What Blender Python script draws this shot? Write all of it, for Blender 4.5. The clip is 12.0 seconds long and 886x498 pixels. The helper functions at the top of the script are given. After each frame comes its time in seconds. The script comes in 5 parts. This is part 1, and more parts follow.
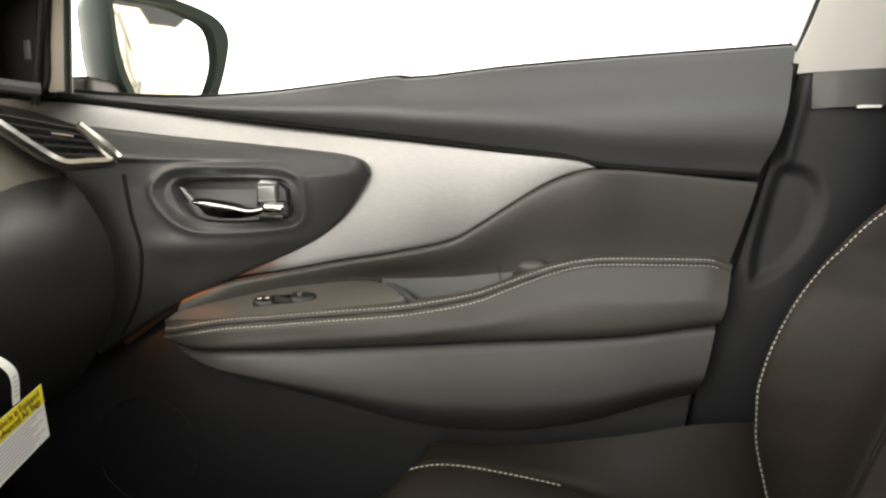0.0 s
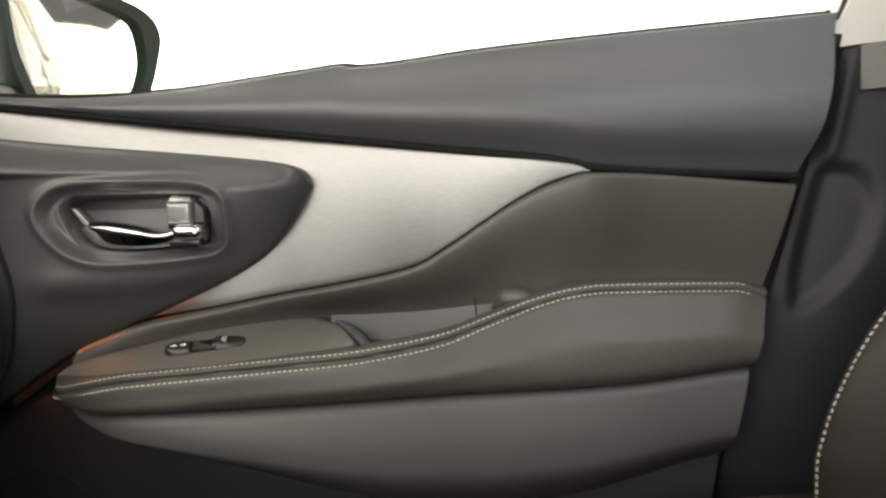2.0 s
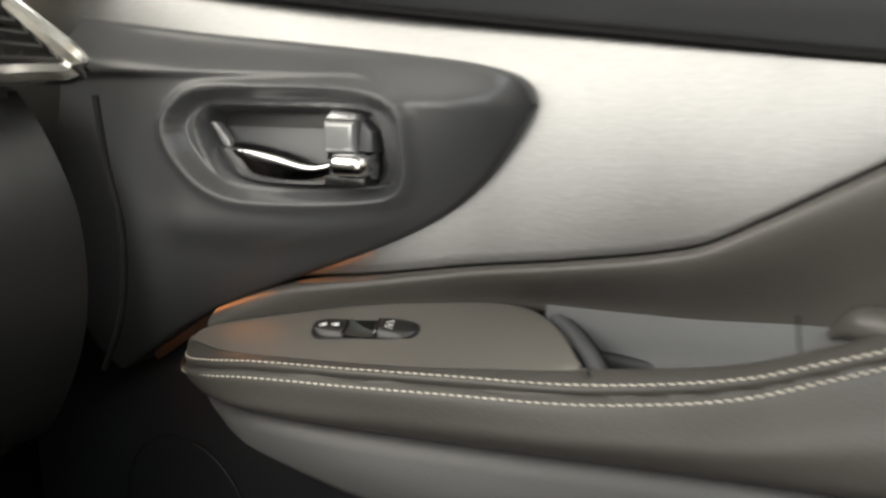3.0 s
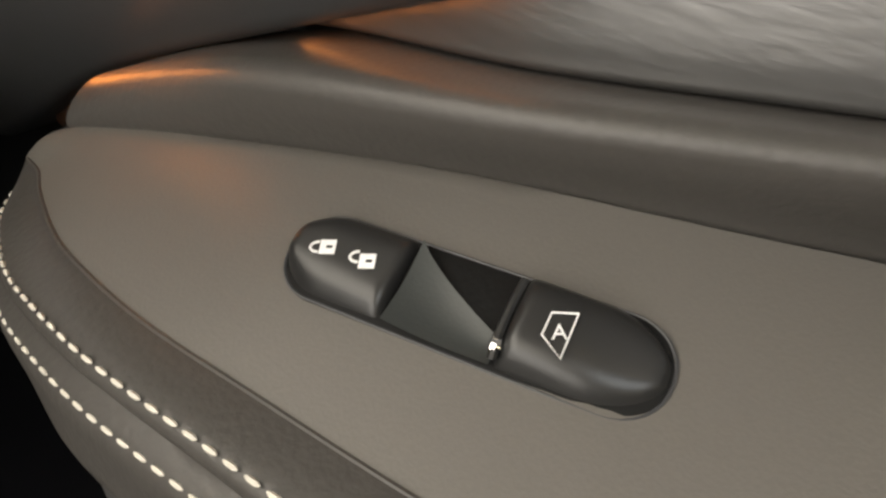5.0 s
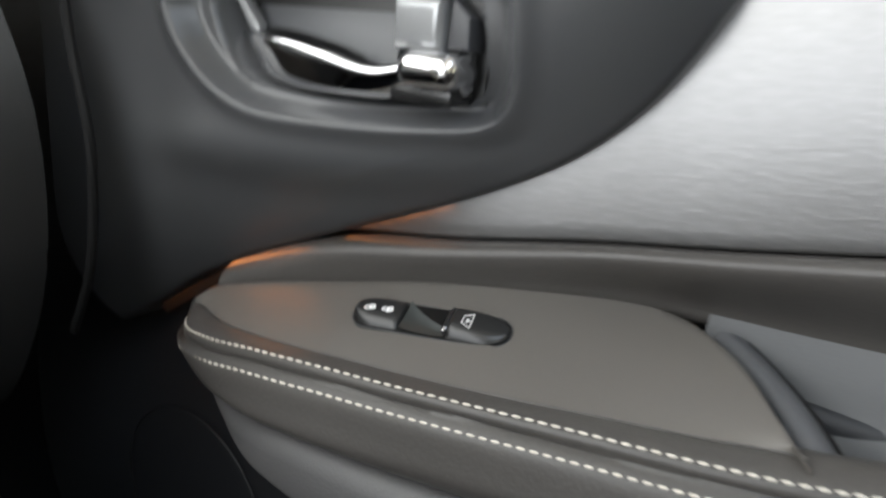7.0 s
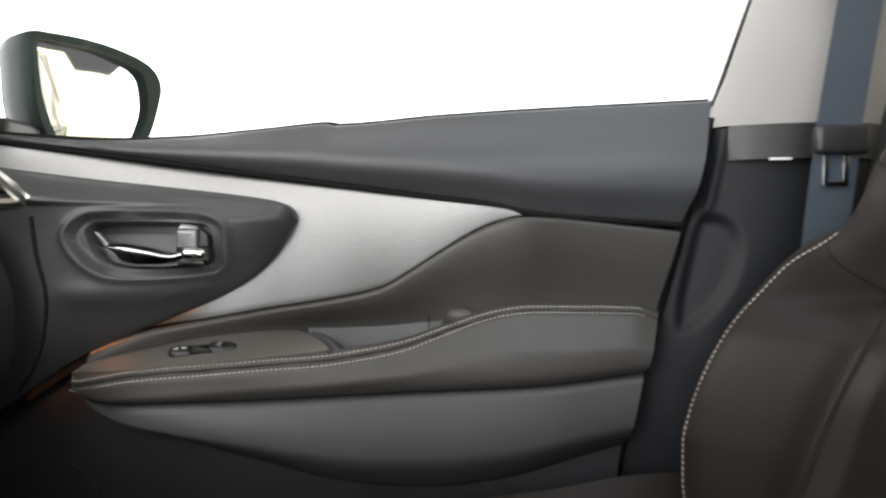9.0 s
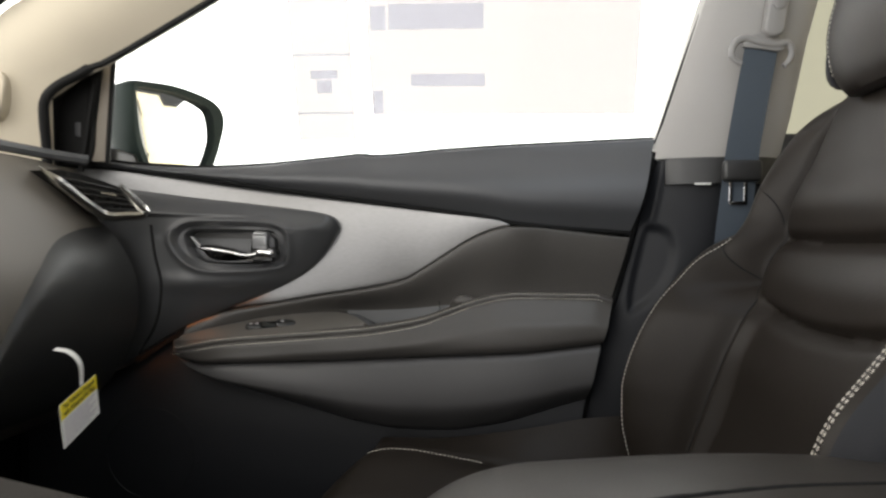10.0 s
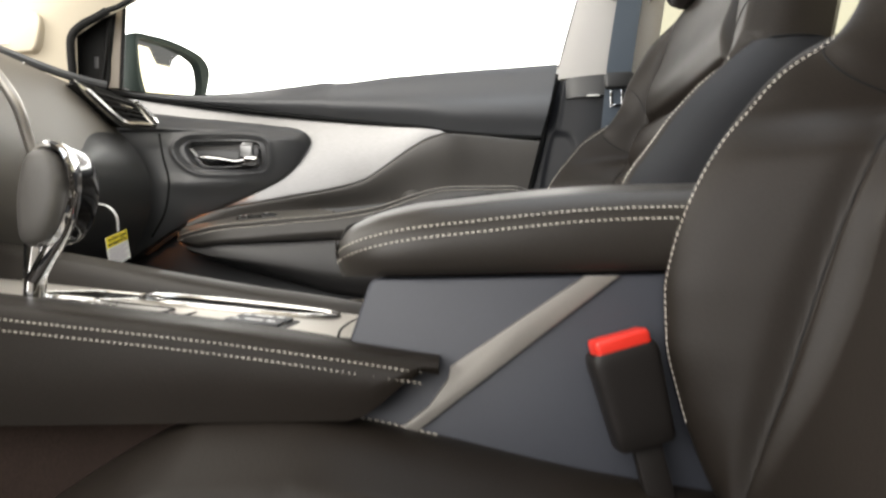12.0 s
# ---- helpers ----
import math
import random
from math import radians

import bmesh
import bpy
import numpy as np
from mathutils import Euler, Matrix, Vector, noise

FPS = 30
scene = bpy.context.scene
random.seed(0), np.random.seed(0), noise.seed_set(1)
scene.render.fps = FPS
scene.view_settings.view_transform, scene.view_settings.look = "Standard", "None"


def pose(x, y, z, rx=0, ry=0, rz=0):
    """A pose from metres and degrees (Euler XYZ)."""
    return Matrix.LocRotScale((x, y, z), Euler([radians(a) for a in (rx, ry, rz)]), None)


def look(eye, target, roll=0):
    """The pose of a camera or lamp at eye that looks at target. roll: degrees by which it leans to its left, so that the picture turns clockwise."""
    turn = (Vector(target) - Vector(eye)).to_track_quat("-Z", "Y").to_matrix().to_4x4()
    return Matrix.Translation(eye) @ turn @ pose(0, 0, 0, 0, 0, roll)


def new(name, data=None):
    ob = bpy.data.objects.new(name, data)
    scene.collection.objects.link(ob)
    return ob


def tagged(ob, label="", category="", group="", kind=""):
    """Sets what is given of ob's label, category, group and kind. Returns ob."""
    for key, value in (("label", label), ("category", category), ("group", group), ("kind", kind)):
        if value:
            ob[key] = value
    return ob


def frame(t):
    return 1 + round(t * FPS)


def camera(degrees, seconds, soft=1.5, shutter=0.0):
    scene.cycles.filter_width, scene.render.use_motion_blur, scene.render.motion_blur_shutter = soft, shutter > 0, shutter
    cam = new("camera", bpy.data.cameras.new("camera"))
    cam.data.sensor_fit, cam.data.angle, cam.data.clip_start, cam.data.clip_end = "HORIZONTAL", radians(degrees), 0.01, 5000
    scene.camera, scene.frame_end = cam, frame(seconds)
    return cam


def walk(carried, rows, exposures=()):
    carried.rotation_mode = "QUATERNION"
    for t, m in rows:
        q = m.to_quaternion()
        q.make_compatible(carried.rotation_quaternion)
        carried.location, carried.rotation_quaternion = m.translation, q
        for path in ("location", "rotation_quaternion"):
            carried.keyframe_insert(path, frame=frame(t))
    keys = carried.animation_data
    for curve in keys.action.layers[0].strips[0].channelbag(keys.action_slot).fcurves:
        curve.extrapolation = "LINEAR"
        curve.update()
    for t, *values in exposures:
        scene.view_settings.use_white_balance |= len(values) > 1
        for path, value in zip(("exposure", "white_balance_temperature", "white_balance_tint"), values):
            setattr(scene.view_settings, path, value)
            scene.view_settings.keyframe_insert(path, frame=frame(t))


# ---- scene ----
cam = camera(68.0, 12.0, soft=2.4, shutter=0.4)
PATH = [
    (0, (0.156, -0.904, 0.819), (-0.089, 1.07, 0.604), -0.2),
    (0.5, (0.157, -0.904, 0.819), (-0.078, 1.07, 0.599), -0.8),
    (1, (0.151, -0.895, 0.824), (-0.07, 1.08, 0.605), -0.9),
    (1.5, (0.147, -0.85, 0.842), (-0.021, 1.132, 0.643), -1.3),
    (2, (0.172, -0.713, 0.813), (-0.056, 1.266, 0.643), -1.6),
    (2.5, (0.155, -0.592, 0.798), (-0.236, 1.355, 0.558), -0.4),
    (3, (0.082, -0.445, 0.813), (-0.739, 1.338, 0.427), 1.3),
    (3.2, (0.027, -0.381, 0.856), (-0.792, 1.344, 0.255), 1.4),
    (3.4, (-0.020, -0.328, 0.848), (-0.860, 1.358, 0.174), 1.8),
    (3.5, (-0.036, -0.303, 0.841), (-0.901, 1.343, 0.103), 2.6),
    (3.7, (-0.055, -0.254, 0.814), (-0.925, 1.374, 0.044), 5.3),
    (5.3, (-0.131, -0.102, 0.743), (-1.003, 1.118, -0.579), 6.8),
    (5.5, (-0.129, -0.104, 0.741), (-1.0, 1.106, -0.592), 7.0),
    (6, (-0.128, -0.107, 0.742), (-1.012, 1.108, -0.578), 7.3),
    (6.5, (-0.101, -0.144, 0.777), (-1.037, 1.145, -0.432), 5.7),
    (7, (-0.014, -0.296, 0.787), (-0.985, 1.355, 0.213), 5.5),
    (7.2, (0.002, -0.358, 0.826), (-0.745, 1.433, 0.330), 3.2),
    (7.5, (0.072, -0.461, 0.81), (-0.583, 1.417, 0.597), 2.3),
    (9.3, (0.194, -0.969, 0.801), (0.131, 1.03, 0.764), 0.2),
    (9.5, (0.2, -1.027, 0.799), (0.118, 0.971, 0.761), 0.1),
    (10, (0.206, -1.184, 0.794), (0.077, 0.812, 0.784), 0.5),
    (10.5, (0.211, -1.308, 0.791), (0.053, 0.685, 0.811), 0.8),
    (11, (0.24, -1.388, 0.749), (0.144, 0.61, 0.734), 1.1),
    (11.5, (0.257, -1.442, 0.666), (0.205, 0.557, 0.647), 0.5),
    (12, (0.272, -1.492, 0.551), (0.227, 0.508, 0.572), -1.2),
]
EXPOSURES = [(0, 0.9, 6750, 8), (2, 0.84, 6700, 7), (3, 1.08, 6500, 7), (3.7, 1.36, 6100, 7), (5.3, 1.2, 6900, 10), (6.2, 1.16, 6800, 10), (6.5, 1.1, 6500, 10), (7, 1.2, 5900, 8), (7.5, 1.02, 5900, 8), (9.5, 0.5, 6200, 10), (10.5, 0.04, 6300, 10), (11.2, 0.12, 6300, 10), (11.6, 0.6, 6300, 10), (12, 0.97, 6400, 10)]
walk(cam, [(t, look(eye, to, roll)) for t, eye, to, roll in PATH], EXPOSURES)

# ---- light ----
world = bpy.data.worlds.new("showroom_air")
scene.world = world
world.use_nodes = True
world.node_tree.nodes["Background"].inputs[0].default_value = (1.0, 0.965, 0.90, 1)
world.node_tree.nodes["Background"].inputs[1].default_value = 0.10


def area(name, m, sx, sy, watts, colour):
    data = bpy.data.lights.new(name, "AREA")
    data.shape, data.size, data.size_y, data.energy, data.color = "RECTANGLE", sx, sy, watts, colour
    ob = new(name, data)
    ob.matrix_basis = m
    return ob


# daylight in the openings: windscreen, passenger window, open driver's door; the overhead lamp is added fill
area("windscreen_light", look((-0.52, -0.70, 1.24), (0.05, -0.25, 0.65)), 1.25, 0.50, 4.6, (1.0, 0.94, 0.84))
area("side_window_light", look((0.12, 0.075, 1.17), (0.12, -0.6, 0.72)), 0.85, 0.34, 1.7, (1.0, 0.96, 0.91))
area("door_opening_light", look((-0.15, -1.66, 0.90), (0.25, -0.7, 0.40)), 1.1, 0.90, 6.8, (1.0, 0.96, 0.91))
# cool fill from above, let in through an assumed roof opening
area("added_roof_light", look((0.50, -0.66, 1.425), (0.46, -0.60, 0.5)), 0.60, 0.80, 2.7, (0.90, 0.95, 1.0))

# ---- materials ----
def material(name, colour, rough=0.5, metal=0.0, grain=600.0, bump=0.15, vary=0.12, coat=0.0, stretch=None, spec=0.5):
    """A surface with broad stains, fine grain and a little relief."""
    m = bpy.data.materials.new(name)
    m.use_nodes = True
    nt = m.node_tree
    b = nt.nodes["Principled BSDF"]
    b.inputs["Roughness"].default_value, b.inputs["Metallic"].default_value = rough, metal
    b.inputs["Coat Weight"].default_value = coat
    b.inputs["Specular IOR Level"].default_value = spec
    co = nt.nodes.new("ShaderNodeTexCoord")
    mp = nt.nodes.new("ShaderNodeMapping")
    nt.links.new(co.outputs["Object"], mp.inputs[0])
    if stretch:
        mp.inputs["Scale"].default_value = stretch
    big, fine = nt.nodes.new("ShaderNodeTexNoise"), nt.nodes.new("ShaderNodeTexNoise")
    big.inputs["Scale"].default_value, fine.inputs["Scale"].default_value = 9.0, grain
    big.inputs["Detail"].default_value, fine.inputs["Detail"].default_value = 4.0, 2.0
    for n in (big, fine):
        nt.links.new(mp.outputs[0], n.inputs["Vector"])
    mix = nt.nodes.new("ShaderNodeMath")
    mix.operation = "ADD"
    nt.links.new(big.outputs["Fac"], mix.inputs[0])
    nt.links.new(fine.outputs["Fac"], mix.inputs[1])
    ramp = nt.nodes.new("ShaderNodeMapRange")
    ramp.inputs[1].default_value, ramp.inputs[2].default_value = 0.6, 1.4
    ramp.inputs[3].default_value, ramp.inputs[4].default_value = 1 - vary, 1 + vary
    nt.links.new(mix.outputs[0], ramp.inputs[0])
    mul = nt.nodes.new("ShaderNodeMix")
    mul.data_type, mul.blend_type = "RGBA", "MULTIPLY"
    mul.inputs[0].default_value = 1.0
    mul.inputs[6].default_value = (*colour, 1)
    nt.links.new(ramp.outputs[0], mul.inputs[7])
    nt.links.new(mul.outputs[2], b.inputs["Base Color"])
    rr = nt.nodes.new("ShaderNodeMapRange")
    rr.inputs[3].default_value, rr.inputs[4].default_value = max(0.02, rough - 0.06), min(1, rough + 0.06)
    nt.links.new(big.outputs["Fac"], rr.inputs[0])
    nt.links.new(rr.outputs[0], b.inputs["Roughness"])
    if bump:
        bp = nt.nodes.new("ShaderNodeBump")
        bp.inputs["Strength"].default_value, bp.inputs["Distance"].default_value = bump, 0.0006
        nt.links.new(fine.outputs["Fac"], bp.inputs["Height"])
        nt.links.new(bp.outputs[0], b.inputs["Normal"])
    return m


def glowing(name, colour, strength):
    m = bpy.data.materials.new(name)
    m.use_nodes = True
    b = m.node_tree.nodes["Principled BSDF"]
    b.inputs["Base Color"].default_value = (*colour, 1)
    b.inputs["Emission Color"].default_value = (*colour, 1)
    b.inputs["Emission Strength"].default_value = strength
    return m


def glass(name, tint):
    m = bpy.data.materials.new(name)
    m.use_nodes = True
    nt = m.node_tree
    nt.nodes.remove(nt.nodes["Principled BSDF"])
    tr, gl, mx = nt.nodes.new("ShaderNodeBsdfTransparent"), nt.nodes.new("ShaderNodeBsdfGlossy"), nt.nodes.new("ShaderNodeMixShader")
    fr = nt.nodes.new("ShaderNodeFresnel")
    fr.inputs[0].default_value = 1.2
    tr.inputs[0].default_value = (*tint, 1)
    gl.inputs["Roughness"].default_value = 0.02
    nt.links.new(fr.outputs[0], mx.inputs[0])
    nt.links.new(tr.outputs[0], mx.inputs[1])
    nt.links.new(gl.outputs[0], mx.inputs[2])
    nt.links.new(mx.outputs[0], nt.nodes["Material Output"].inputs[0])
    return m


M_LEATHER = material("dark_leather", (0.072, 0.067, 0.062), 0.42, grain=420, bump=0.35, vary=0.10)
M_VINYL = material("charcoal_vinyl", (0.079, 0.077, 0.077), 0.45, grain=700, bump=0.3, vary=0.08)
M_PLASTIC = material("charcoal_plastic", (0.052, 0.053, 0.057), 0.46, grain=900, bump=0.25, vary=0.08)
M_SURROUND = material("satin_charcoal_plastic", (0.076, 0.077, 0.080), 0.30, grain=1100, bump=0.12, vary=0.06)
M_LEVER = material("grey_satin_lever", (0.36, 0.365, 0.37), 0.34, metal=0.5, grain=600, bump=0.04, vary=0.05)
M_RIM = material("bright_satin_metal", (0.62, 0.61, 0.58), 0.2, metal=1.0, bump=0.0, vary=0.04)
M_PAD = material("blue_grey_soft_vinyl", (0.086, 0.088, 0.093), 0.42, grain=700, bump=0.3, vary=0.06)
M_PLATE = material("warm_grey_plastic", (0.126, 0.117, 0.105), 0.5, grain=1100, bump=0.15, vary=0.06)
M_BLACK = material("black_plastic", (0.022, 0.0215, 0.021), 0.42, grain=900, bump=0.2, vary=0.08)
M_GLOSS = material("gloss_black", (0.018, 0.018, 0.018), 0.27, grain=300, bump=0.0, vary=0.05)
M_SILVER = material("brushed_silver_trim", (0.235, 0.233, 0.232), 0.36, metal=0.9, grain=300, bump=0.17, vary=0.09, stretch=(0.30, 1, 1.3))
M_LINING = material("blue_black_door_lining", (0.017, 0.018, 0.021), 0.5, grain=900, bump=0.25, vary=0.08)
M_KEY = material("satin_black_switch", (0.022, 0.022, 0.022), 0.30, grain=1400, bump=0.05, vary=0.05)
M_SCOOP = material("dark_green_grey_switch", (0.036, 0.041, 0.040), 0.42, grain=1400, bump=0.08, vary=0.06)
M_SEAT = material("brown_black_seat_leather", (0.0170, 0.0138, 0.0112), 0.44, grain=380, bump=0.35, vary=0.14, spec=0.17)
M_LID = material("brown_lid_leather", (0.025, 0.0215, 0.0180), 0.42, grain=380, bump=0.35, vary=0.12, spec=0.38)
M_CHAMPAGNE = material("champagne_plate_metal", (0.60, 0.565, 0.51), 0.38, metal=0.5, grain=500, bump=0.05, vary=0.05)
M_POST = material("blue_black_plastic", (0.011, 0.0118, 0.0142), 0.46, grain=900, bump=0.25, vary=0.08, spec=0.22)
M_CHROME = material("chrome", (0.75, 0.75, 0.76), 0.06, metal=1.0, bump=0.0, vary=0.03)
M_SATIN = material("satin_nickel", (0.42, 0.40, 0.37), 0.35, metal=0.6, grain=500, bump=0.05, vary=0.06)
M_GREY = material("grey_liner", (0.10, 0.102, 0.104), 0.6, grain=800, bump=0.2, vary=0.06)
M_BEIGE = material("beige_cloth_trim", (0.54, 0.485, 0.385), 0.8, grain=900, bump=0.2, vary=0.05)
M_PILLAR = material("light_grey_trim", (0.36, 0.345, 0.325), 0.7, grain=900, bump=0.2, vary=0.05)
M_GUIDE = material("grey_belt_plastic", (0.26, 0.25, 0.24), 0.55, grain=900, bump=0.15, vary=0.05)
M_BUCKLE = material("black_brown_buckle_plastic", (0.014, 0.012, 0.011), 0.5, grain=900, bump=0.2, vary=0.08, spec=0.3)
M_STRIP = material("satin_grey_strip", (0.24, 0.225, 0.205), 0.5, metal=0.3, grain=500, bump=0.05, vary=0.08)
M_DIVIDER = material("pale_brown_bar", (0.20, 0.175, 0.145), 0.6, grain=900, bump=0.1, vary=0.05)
M_CARPET = material("black_carpet", (0.014, 0.014, 0.016), 0.95, grain=500, bump=0.9, vary=0.3, spec=0.1)
M_FABRIC = material("navy_black_fabric", (0.009, 0.0095, 0.012), 0.8, grain=700, bump=0.4, vary=0.1)
M_WEB = material("blue_grey_webbing", (0.052, 0.066, 0.084), 0.7, grain=900, bump=0.4, vary=0.1, stretch=(1, 1, 0.2))
M_THREAD = material("cream_thread", (0.66, 0.62, 0.54), 0.7, grain=900, bump=0.2, vary=0.1)
M_DASH = material("brown_grey_dash", (0.140, 0.127, 0.109), 0.55, grain=800, bump=0.3, vary=0.06)
M_RED = material("red_plastic", (0.75, 0.035, 0.02), 0.35, grain=500, bump=0.0, vary=0.04)
M_YELLOW = material("yellow_card", (0.80, 0.66, 0.02), 0.6, grain=300, bump=0.05, vary=0.05)
M_WHITE = material("white_card", (0.78, 0.78, 0.75), 0.6, grain=300, bump=0.05, vary=0.04)
M_INK = material("black_ink", (0.02, 0.02, 0.02), 0.6, bump=0.0)
M_ICON = material("white_icon_ink", (0.9, 0.9, 0.9), 0.5, bump=0.0)
M_PAINT = material("dark_green_car_paint", (0.030, 0.042, 0.039), 0.45, metal=0.0, grain=900, bump=0.0, vary=0.1, spec=0.06)
M_PIANO = material("piano_black", (0.006, 0.006, 0.006), 0.09, grain=300, bump=0.0, vary=0.05, coat=0.5)
M_TUNNEL = material("dark_brown_carpet", (0.034, 0.024, 0.020), 0.95, grain=500, bump=0.9, vary=0.25, spec=0.1)
M_CONSOLE = material("blue_grey_console_vinyl", (0.041, 0.0445, 0.056), 0.5, grain=700, bump=0.3, vary=0.08)
M_GLOVE = material("dark_grey_glove_box", (0.023, 0.023, 0.0228), 0.45, grain=900, bump=0.2, vary=0.08)
M_KNOB = material("grey_knob_leather", (0.080, 0.076, 0.071), 0.5, grain=500, bump=0.3, vary=0.06)
M_MIRROR = material("mirror_silvering", (0.92, 0.92, 0.92), 0.015, metal=1.0, bump=0.0, vary=0.0)
M_RUBBER = material("black_rubber", (0.009, 0.009, 0.009), 0.6, grain=600, bump=0.2, vary=0.1, spec=0.15)
M_PRINT = material("pale_print", (0.55, 0.52, 0.55), 0.8, grain=200, bump=0.0, vary=0.02)
# emission in these two stands in for the light falling on the walls
M_WALL = glowing("self_lit_white_showroom_wall", (1.0, 0.98, 0.94), 2.6)
M_TAN = glowing("self_lit_tan_showroom_wall", (0.95, 0.86, 0.60), 0.53)
M_FLOOR = material("pale_showroom_floor", (0.45, 0.42, 0.38), 0.3, grain=60, bump=0.02, vary=0.08)
M_GLASS = glass("clear_window_glass", (0.96, 0.98, 0.97))
M_TINT = glass("privacy_glass", (0.15, 0.145, 0.11))
M_PAPER = glass("backlit_paper", (0.545, 0.530, 0.527))
M_SHOW = glass("backlit_print", (0.84, 0.85, 0.90))


# ---- geometry helpers ----
def curve(*pts):
    """A smooth function through (x, value) points, level beyond the ends."""
    xs, ys = np.array([p[0] for p in pts], float), np.array([p[1] for p in pts], float)
    h, d = np.diff(xs), np.diff(ys) / np.diff(xs)
    m = np.zeros(len(xs))
    for i in range(1, len(xs) - 1):
        if d[i - 1] * d[i] > 0:
            w1, w2 = 2 * h[i] + h[i - 1], h[i] + 2 * h[i - 1]
            m[i] = (w1 + w2) / (w1 / d[i - 1] + w2 / d[i])
    m[0], m[-1] = d[0], d[-1]

    def f(x):
        x = min(max(x, xs[0]), xs[-1])
        i = min(int(np.searchsorted(xs, x, side="right")) - 1, len(h) - 1)
        t = (x - xs[i]) / h[i]
        return float(ys[i] * (1 + 2 * t) * (1 - t) ** 2 + h[i] * m[i] * t * (1 - t) ** 2 + ys[i + 1] * t * t * (3 - 2 * t) + h[i] * m[i + 1] * t * t * (t - 1))

    return f


def step(a, b, x):
    t = min(max((x - a) / (b - a), 0.0), 1.0)
    return t * t * (3 - 2 * t)


def path(pts, n, closed=False):
    """n points along a Catmull-Rom line through pts, evenly spaced."""
    p = [np.array(q, float) for q in pts]
    if closed:
        p = [p[-1]] + p + [p[0], p[1]]
    else:
        p = [2 * p[0] - p[1]] + p + [2 * p[-1] - p[-2]]
    out = []
    for i in range(1, len(p) - 2):
        for k in range(24):
            t = k / 24
            out.append(0.5 * (2 * p[i] + (p[i + 1] - p[i - 1]) * t + (2 * p[i - 1] - 5 * p[i] + 4 * p[i + 1] - p[i + 2]) * t * t + (3 * p[i] - p[i - 1] - 3 * p[i + 1] + p[i + 2]) * t ** 3))
    out.append(p[-2])
    out = np.array(out)
    s = np.r_[0, np.cumsum(np.linalg.norm(np.diff(out, axis=0), axis=1))]
    want = np.linspace(0, s[-1], n + 1 if closed else n)[:n]
    return np.stack([np.interp(want, s, out[:, k]) for k in range(out.shape[1])], 1)


def sheet(rows, closed=False, caps=False):
    """A surface through rows of points, all of one length. closed: each row is a ring."""
    bm = bmesh.new()
    vs = [[bm.verts.new(p) for p in r] for r in rows]
    n = len(rows[0])
    for a, b in zip(vs[:-1], vs[1:]):
        for k in range(n if closed else n - 1):
            q = (a[k], a[(k + 1) % n], b[(k + 1) % n], b[k])
            bm.faces.new(q)
    if caps:
        bm.faces.new(vs[0][::-1])
        bm.faces.new(vs[-1])
    bmesh.ops.remove_doubles(bm, verts=bm.verts[:], dist=0.00002)
    bmesh.ops.recalc_face_normals(bm, faces=bm.faces[:])
    return bm


def tube(pts, r, n=10, closed=False):
    """A rod along pts; r is a radius, or one for each point."""
    pts = [Vector(p) for p in pts]
    rs = r if hasattr(r, "__len__") else [r] * len(pts)
    rows, up = [], Vector((0.13, 0.2, 0.97))
    for i, p in enumerate(pts):
        d = (pts[min(i + 1, len(pts) - 1)] - pts[max(i - 1, 0)]).normalized()
        s = d.cross(up).normalized()
        u = s.cross(d)
        rows.append([p + (s * math.cos(a) + u * math.sin(a)) * rs[i] for a in [2 * math.pi * k / n for k in range(n)]])
    if closed:
        rows.append(rows[0])
    return sheet(rows, closed=True, caps=not closed)


def box(x0, x1, y0, y1, z0, z1, bevel=0.003, seg=2):
    bm = bmesh.new()
    bmesh.ops.create_cube(bm, size=1)
    for v in bm.verts:
        v.co = Vector(((x0 + x1) / 2 + v.co.x * (x1 - x0), (y0 + y1) / 2 + v.co.y * (y1 - y0), (z0 + z1) / 2 + v.co.z * (z1 - z0)))
    if bevel:
        bmesh.ops.bevel(bm, geom=bm.edges[:], offset=bevel, segments=seg, affect="EDGES", profile=0.5)
    return bm


def plate(outline, place, thick, bevel=0.002, seg=2):
    """A slab: a flat outline of (u, v), put into the world by place(u, v, depth)."""
    bm = bmesh.new()
    lo = [bm.verts.new((u, v, 0)) for u, v in outline]
    f = bm.faces.new(lo)
    ext = bmesh.ops.extrude_face_region(bm, geom=[f])
    for v in [g for g in ext["geom"] if isinstance(g, bmesh.types.BMVert)]:
        v.co.z = thick
    bmesh.ops.recalc_face_normals(bm, faces=bm.faces[:])
    if bevel:
        es = [e for e in bm.edges if abs(e.verts[0].co.z - e.verts[1].co.z) < 1e-6]
        bmesh.ops.bevel(bm, geom=es, offset=bevel, segments=seg, affect="EDGES", profile=0.5)
    for v in bm.verts:
        v.co = Vector(place(v.co.x, v.co.y, v.co.z))
    bmesh.ops.recalc_face_normals(bm, faces=bm.faces[:])
    return bm


def join(*bms):
    out = bmesh.new()
    for b in bms:
        me = bpy.data.meshes.new("tmp")
        b.to_mesh(me)
        out.from_mesh(me)
        b.free()
        bpy.data.meshes.remove(me)
    return out


def part(name, bm, mat, parent=None, label="", sharp=40, kind=""):
    """Links a bmesh as one mesh object under a thing or under a part."""
    me = bpy.data.meshes.new(name)
    bm.to_mesh(me)
    bm.free()
    me.materials.append(mat)
    me.polygons.foreach_set("use_smooth", [True] * len(me.polygons))
    me.set_sharp_from_angle(angle=radians(sharp))
    ob = new(name, me)
    if parent:
        ob.parent = parent
        ob.matrix_parent_inverse = Matrix()
    return tagged(ob, label=label, kind=kind)


